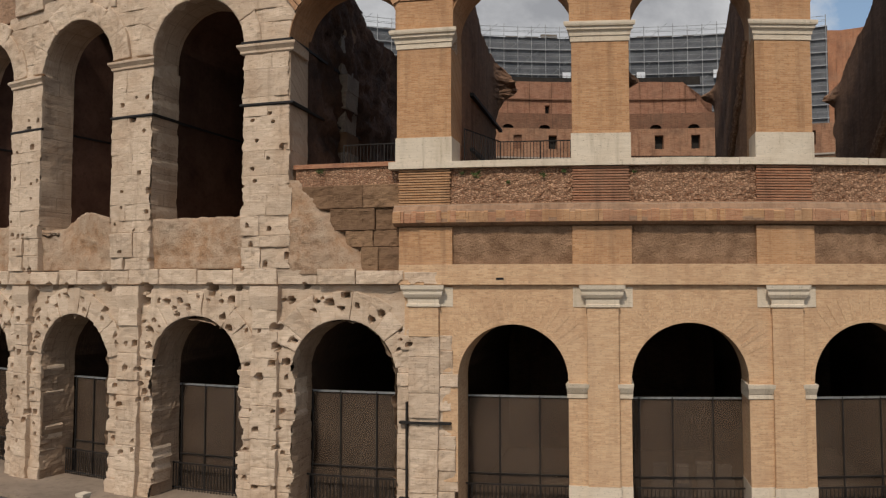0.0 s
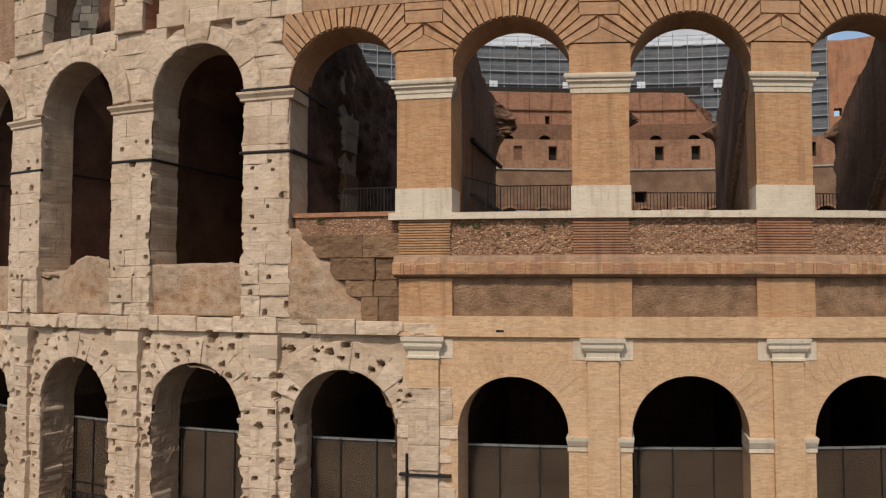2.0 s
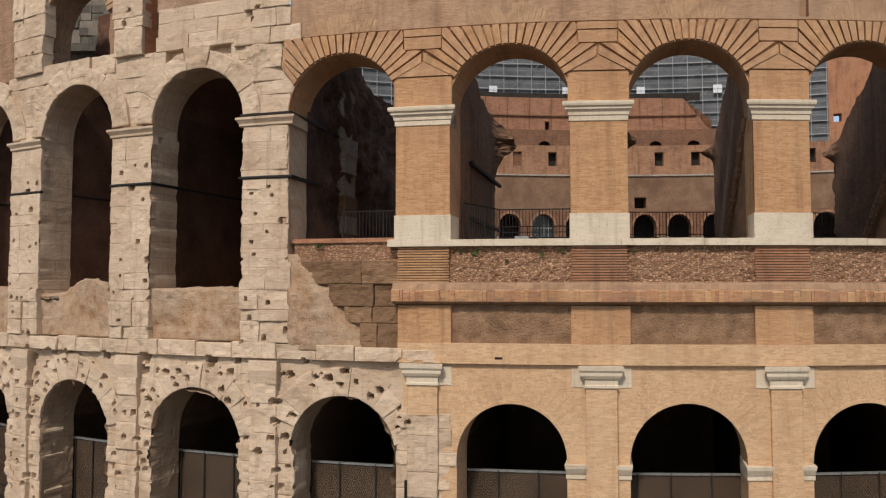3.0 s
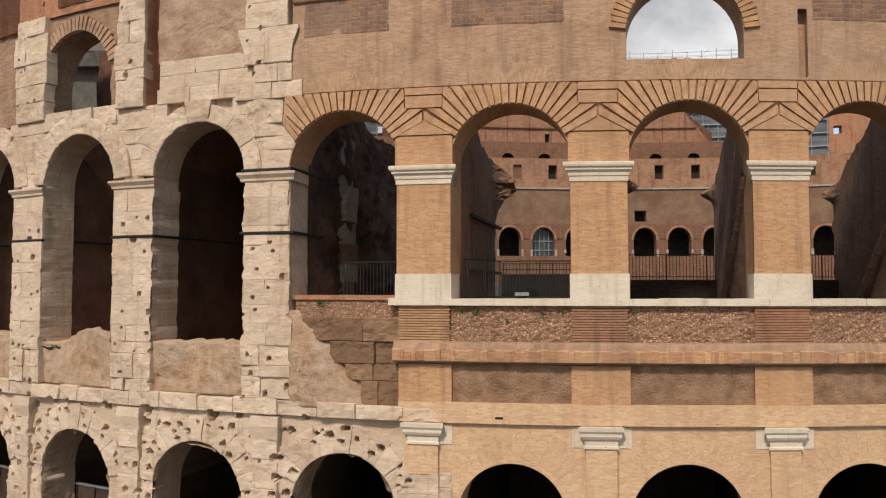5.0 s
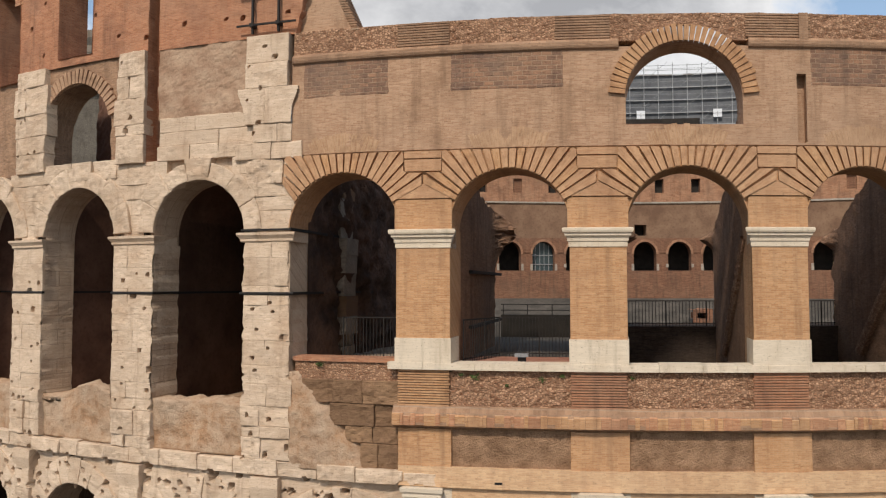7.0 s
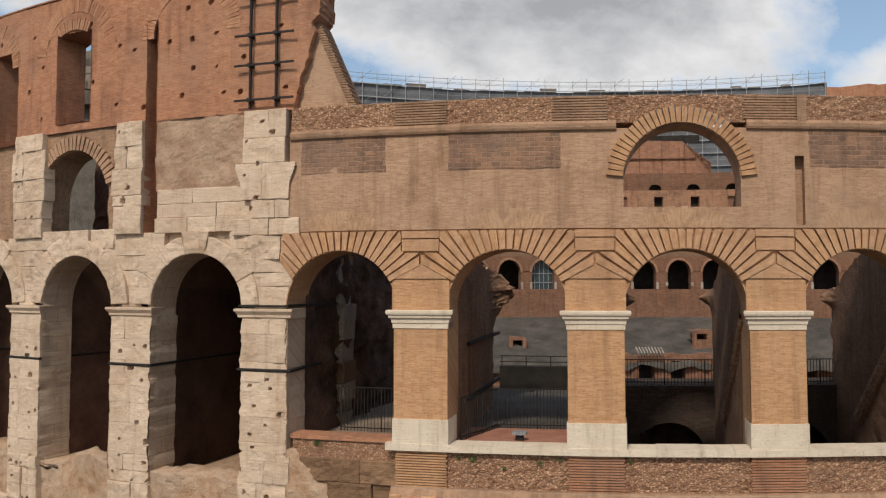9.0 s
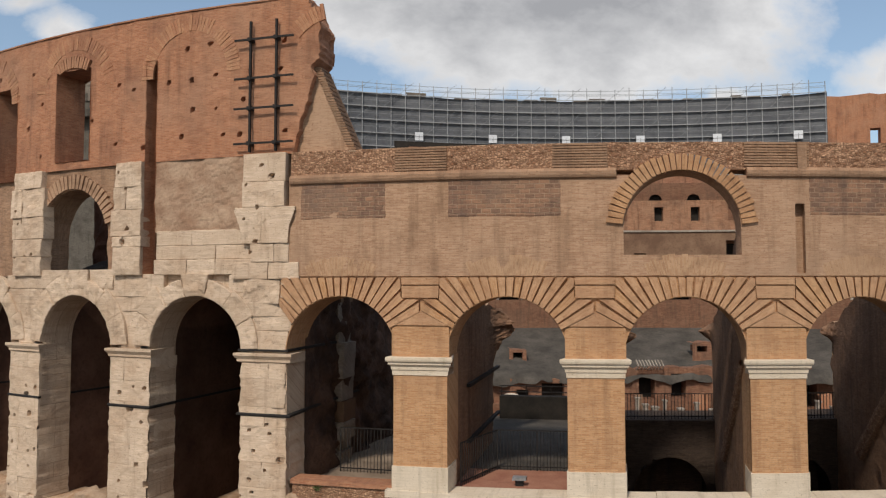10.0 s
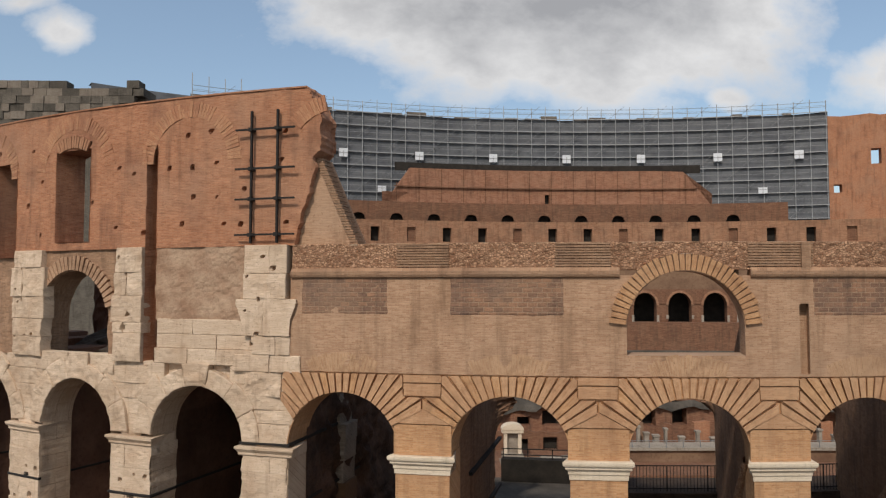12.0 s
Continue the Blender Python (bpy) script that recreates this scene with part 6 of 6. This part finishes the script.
def ruin(y, x0, x1, z0, z1, openings, mat, seed, depth=1.0):
    """A broken straight wall with doorways, inside the bowl."""
    t = empty("ruin_wall", "broken brick wall with dark doorways inside the amphitheatre", "ruin", "inner ruins")
    xs = sorted({x0, x1} | {v for o in openings for v in o[:2]} | set(np.round(np.arange(x0 + 0.7, x1, 0.9), 2)))
    zs = sorted({z0, z1} | {v for o in openings for v in o[2:]})
    X, Z = np.meshgrid(xs, zs)
    top = Z == z1
    Z = np.where(top, Z + 0.6 * rough(X, X * 0 + seed, seed, 0.9), Z)
    I = np.arange(X.size).reshape(X.shape)
    s = Soup()
    f = [(I[j, i], I[j, i + 1], I[j + 1, i + 1], I[j + 1, i]) for j in range(len(zs) - 1) for i in range(len(xs) - 1)
         if not any(o[0] <= xs[i] < o[1] and o[2] <= zs[j] < o[3] for o in openings)]
    P = np.stack([X.ravel(), np.full(X.size, y), Z.ravel()], 1)
    s.put(P, f, np.stack([X.ravel(), Z.ravel()], 1))
    m = len(xs)
    tp = P[-m:]
    s.put(np.concatenate([tp, tp + [0, depth, 0]]), [(i, i + 1, m + i + 1, m + i) for i in range(m - 1)], np.concatenate([tp[:, :2], tp[:, :2] + 1]))
    for a, b_, c_, d_ in openings:
        v = [(a, y, c_), (b_, y, c_), (b_, y, d_), (a, y, d_)]
        v += [(p_[0], y + depth, p_[2]) for p_ in v]
        s.put(v, [(0, 4, 5, 1), (1, 5, 6, 2), (2, 6, 7, 3), (3, 7, 4, 0)], [(0, 0), (1, 0), (1, 1), (0, 1)] * 2)
    s.ob("wall_face", mat, t)
    # Near-black sheets at the back of each doorway paint the shade inside.
    for a, b_, c_, d_ in openings:
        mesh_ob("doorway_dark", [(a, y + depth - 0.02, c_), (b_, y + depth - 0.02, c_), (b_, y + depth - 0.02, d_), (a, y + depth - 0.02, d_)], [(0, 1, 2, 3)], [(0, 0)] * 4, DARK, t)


# ruins at the foot of the far slope
RUINBRICK = surface("ruin_brick", bricks((0.17, 0.075, 0.045), (0.27, 0.14, 0.085), (0.2, 0.125, 0.085), (0.10, 0.06, 0.042), w=0.5, hgt=0.12, worn=0.8), 0.95, 0.5, 0.04)
ruin(92.0, 3.0, 17.6, 1.5, 7.9, [(9.5, 11.1, 5.5, 6.6), (12.7, 15.6, 5.5, 7.4), (9.7, 10.8, 2.6, 4.0), (12.7, 14.5, 2.6, 4.2)], RUINBRICK, 3, 1.5)
ruin(91.2, 3.0, 17.4, 1.5, 4.9, [(9.7, 10.8, 2.6, 4.0), (12.7, 14.5, 2.6, 4.2)], FARBRICK, 8, 0.75)
ruin(96.3, 9.0, 11.3, 8.0, 11.3, [(9.5, 10.8, 9.7, 10.9)], RUINBRICK, 4, 2.6)
ruin(93.0, 19.0, 37.0, 1.5, 9.2, [(25.4, 27.5, 5.2, 8.4), (29.6, 31.5, 5.4, 8.5), (33.1, 34.2, 7.3, 8.1), (21.0, 22.2, 5.5, 7.5)], RUINBRICK, 5, 2.0)
ruin(97.0, 33.8, 36.5, 8.5, 12.2, [(34.4, 35.8, 10.9, 11.7)], RUINBRICK, 6, 2.6)
ruin(93.0, 39.0, 62.0, 1.5, 8.8, [(41.0, 42.6, 5.0, 7.5), (46.5, 48.4, 4.2, 7.6), (51.0, 52.2, 5.8, 7.0), (55.5, 57.5, 4.0, 7.0)], RUINBRICK, 7, 2.0)
for i, (x0, x1, z1, m) in enumerate(((24.3, 25.2, 6.3, FARPLASTER), (27.8, 28.9, 5.9, RUINBRICK), (31.6, 33.6, 6.2, RBRICK), (34.4, 36.0, 5.4, RUINBRICK), (47.5, 49.0, 6.0, RBRICK), (44.0, 45.4, 5.3, RUINBRICK))):
    ruin(90.6, x0, x1, 1.5, z1, [], m, 20 + i, 0.9)
vaulting = empty("vault_fins", "row of pale curved fins of a fallen vault", "ruin")
for i in range(9):
    x = 24.9 + 0.4 * i
    q = [(x, 92.3, 9.1), (x + 0.14, 92.3, 9.1), (x + 0.32, 91.9, 9.6), (x + 0.18, 91.9, 9.6), (x + 0.1, 92.9, 10.3), (x + 0.24, 92.9, 10.3)]
    mesh_ob("fin", q + [(a_, b_ + 0.25, c_ - 0.1) for a_, b_, c_ in q], [(0, 1, 2, 3), (3, 2, 5, 4), (0, 3, 9, 6), (3, 4, 10, 9), (1, 7, 8, 2), (2, 8, 11, 5), (6, 9, 8, 7), (9, 10, 11, 8), (4, 5, 11, 10)], [(a_, c_) for a_, b_, c_ in q] * 2, PALESTONE, vaulting)
mr = random.Random(31)
for x, w, h in ((23.9, 0.35, 1.5), (24.8, 0.55, 0.7), (25.9, 0.7, 0.4), (27.3, 0.3, 1.2), (29.1, 0.6, 0.2), (31.2, 0.4, 0.9), (33.0, 0.8, 0.1), (46.2, 0.4, 1.1), (48.0, 0.7, 0.4)):
    t = empty("marble_fragment", "upright fragment of pale carved marble among the ruins", "stone", "marble fragments")
    box("shaft", x, x + w, 88.6, 89.2, 2.2, 4.4 + h, PALESTONE, t)
    box("head", x - 0.1, x + w + 0.1, 88.5, 89.3, 4.4 + h, 4.6 + h, PALESTONE, t)
ledge = empty("stone_walkway", "pale stone walkway with a thin white railing", "walkway")
box("slab", 18, 64, 84.6, 87.6, 4.0, 4.35, PALESTONE, ledge)
box("front_wall", 18, 64, 84.9, 87.4, 0.5, 4.0, FARPLASTER, ledge)
for i in range(23):
    box("post", 18.2 + 2.0 * i, 18.28 + 2.0 * i, 84.7, 84.78, 4.35, 5.2, STEEL, ledge)
box("rail", 18.2, 63, 84.7, 84.75, 5.1, 5.17, STEEL, ledge)
low_ = empty("stone_walkway", "sloping grey paving slabs before the ruins", "walkway")
for i in range(12):
    box("slab", 3.0 + 1.25 * i, 4.22 + 1.25 * i, 83.5 - 0.1 * (i % 3), 87.0, 1.6, 2.35 + 0.06 * i + 0.08 * (i % 2), PALESTONE if i % 3 else GREYSTONE, low_)
shrine = empty("white_niche", "small white marble niche with a curved pediment", "monument")
x0, y0, z0 = 7.15, 86.0, 2.5
box("plinth", x0, x0 + 2.5, y0, y0 + 1.8, z0 - 0.8, z0 + 0.75, PALESTONE, shrine)
box("back_panel", x0 + 0.3, x0 + 2.2, y0 + 0.9, y0 + 1.6, z0 + 0.75, z0 + 3.3, PALESTONE, shrine)
for x in (0.2, 1.9):
    box("pilaster", x0 + x, x0 + x + 0.4, y0 + 0.4, y0 + 1.0, z0 + 0.75, z0 + 3.2, WHITE, shrine)
box("entablature", x0 - 0.05, x0 + 2.55, y0 + 0.25, y0 + 1.75, z0 + 3.2, z0 + 3.55, WHITE, shrine)
sp = Soup()
n = 12
cv = [(x0 + 1.25 + 1.35 * math.cos(math.pi * i / n), z0 + 3.55 + 0.75 * math.sin(math.pi * i / n)) for i in range(n + 1)]
v = [(x, y0 + 0.2, z) for x, z in cv] + [(x, y0 + 1.8, z) for x, z in cv]
sp.put(v, [tuple(range(n + 1))] + [(i, n + 1 + i, n + 2 + i, i + 1) for i in range(n)], [(0, 0)] * (2 * n + 2))
sp.ob("pediment", WHITE, shrine)
hand = empty("railing", "thin dark handrail above the gallery's end wall", "railing", "gallery railings")
for z in (13.98, 14.3):
    block(-12.0, -6.4, z, z + 0.05, 15.2, 15.25).ob("rail", IRON, hand)
for i in range(5):
    block(-11.9 + 1.35 * i, -11.85 + 1.35 * i, 13.75, 14.34, 15.26, 15.3).ob("post", IRON, hand)

# crates stacked by the screen of one arch
cr = random.Random(2)
DULL = [surface("crate_" + nm, plain(c, tuple(v * 1.25 for v in c), 3.0), 0.8, 0.1, 0.01) for nm, c in (("grey", (0.35, 0.35, 0.33)), ("blue", (0.10, 0.20, 0.32)), ("pale", (0.6, 0.56, 0.5)))]
for i, (u, z, w, h, m) in enumerate(((-4.5, 0.16, 0.7, 1.0, 0), (-4.4, 1.16, 0.5, 0.55, 0), (-3.6, 0.16, 0.6, 0.9, 1), (-3.55, 1.06, 0.45, 0.6, 2), (-2.8, 0.16, 0.55, 1.6, 2), (-2.1, 0.16, 0.7, 1.0, 0), (-2.0, 1.16, 0.5, 0.5, 2))):
    t = empty("crate", "dull storage crate stacked behind the mesh screen", "crate", "stacked crates")
    block(u, u + w, z - 0.1, z + h - 0.15, 3.2, 3.7).ob("body", DULL[m], t)
    block(u - 0.015, u + w + 0.015, z + h - 0.15, z + h - 0.1, 3.185, 3.715).ob("lid", DULL[m], t)
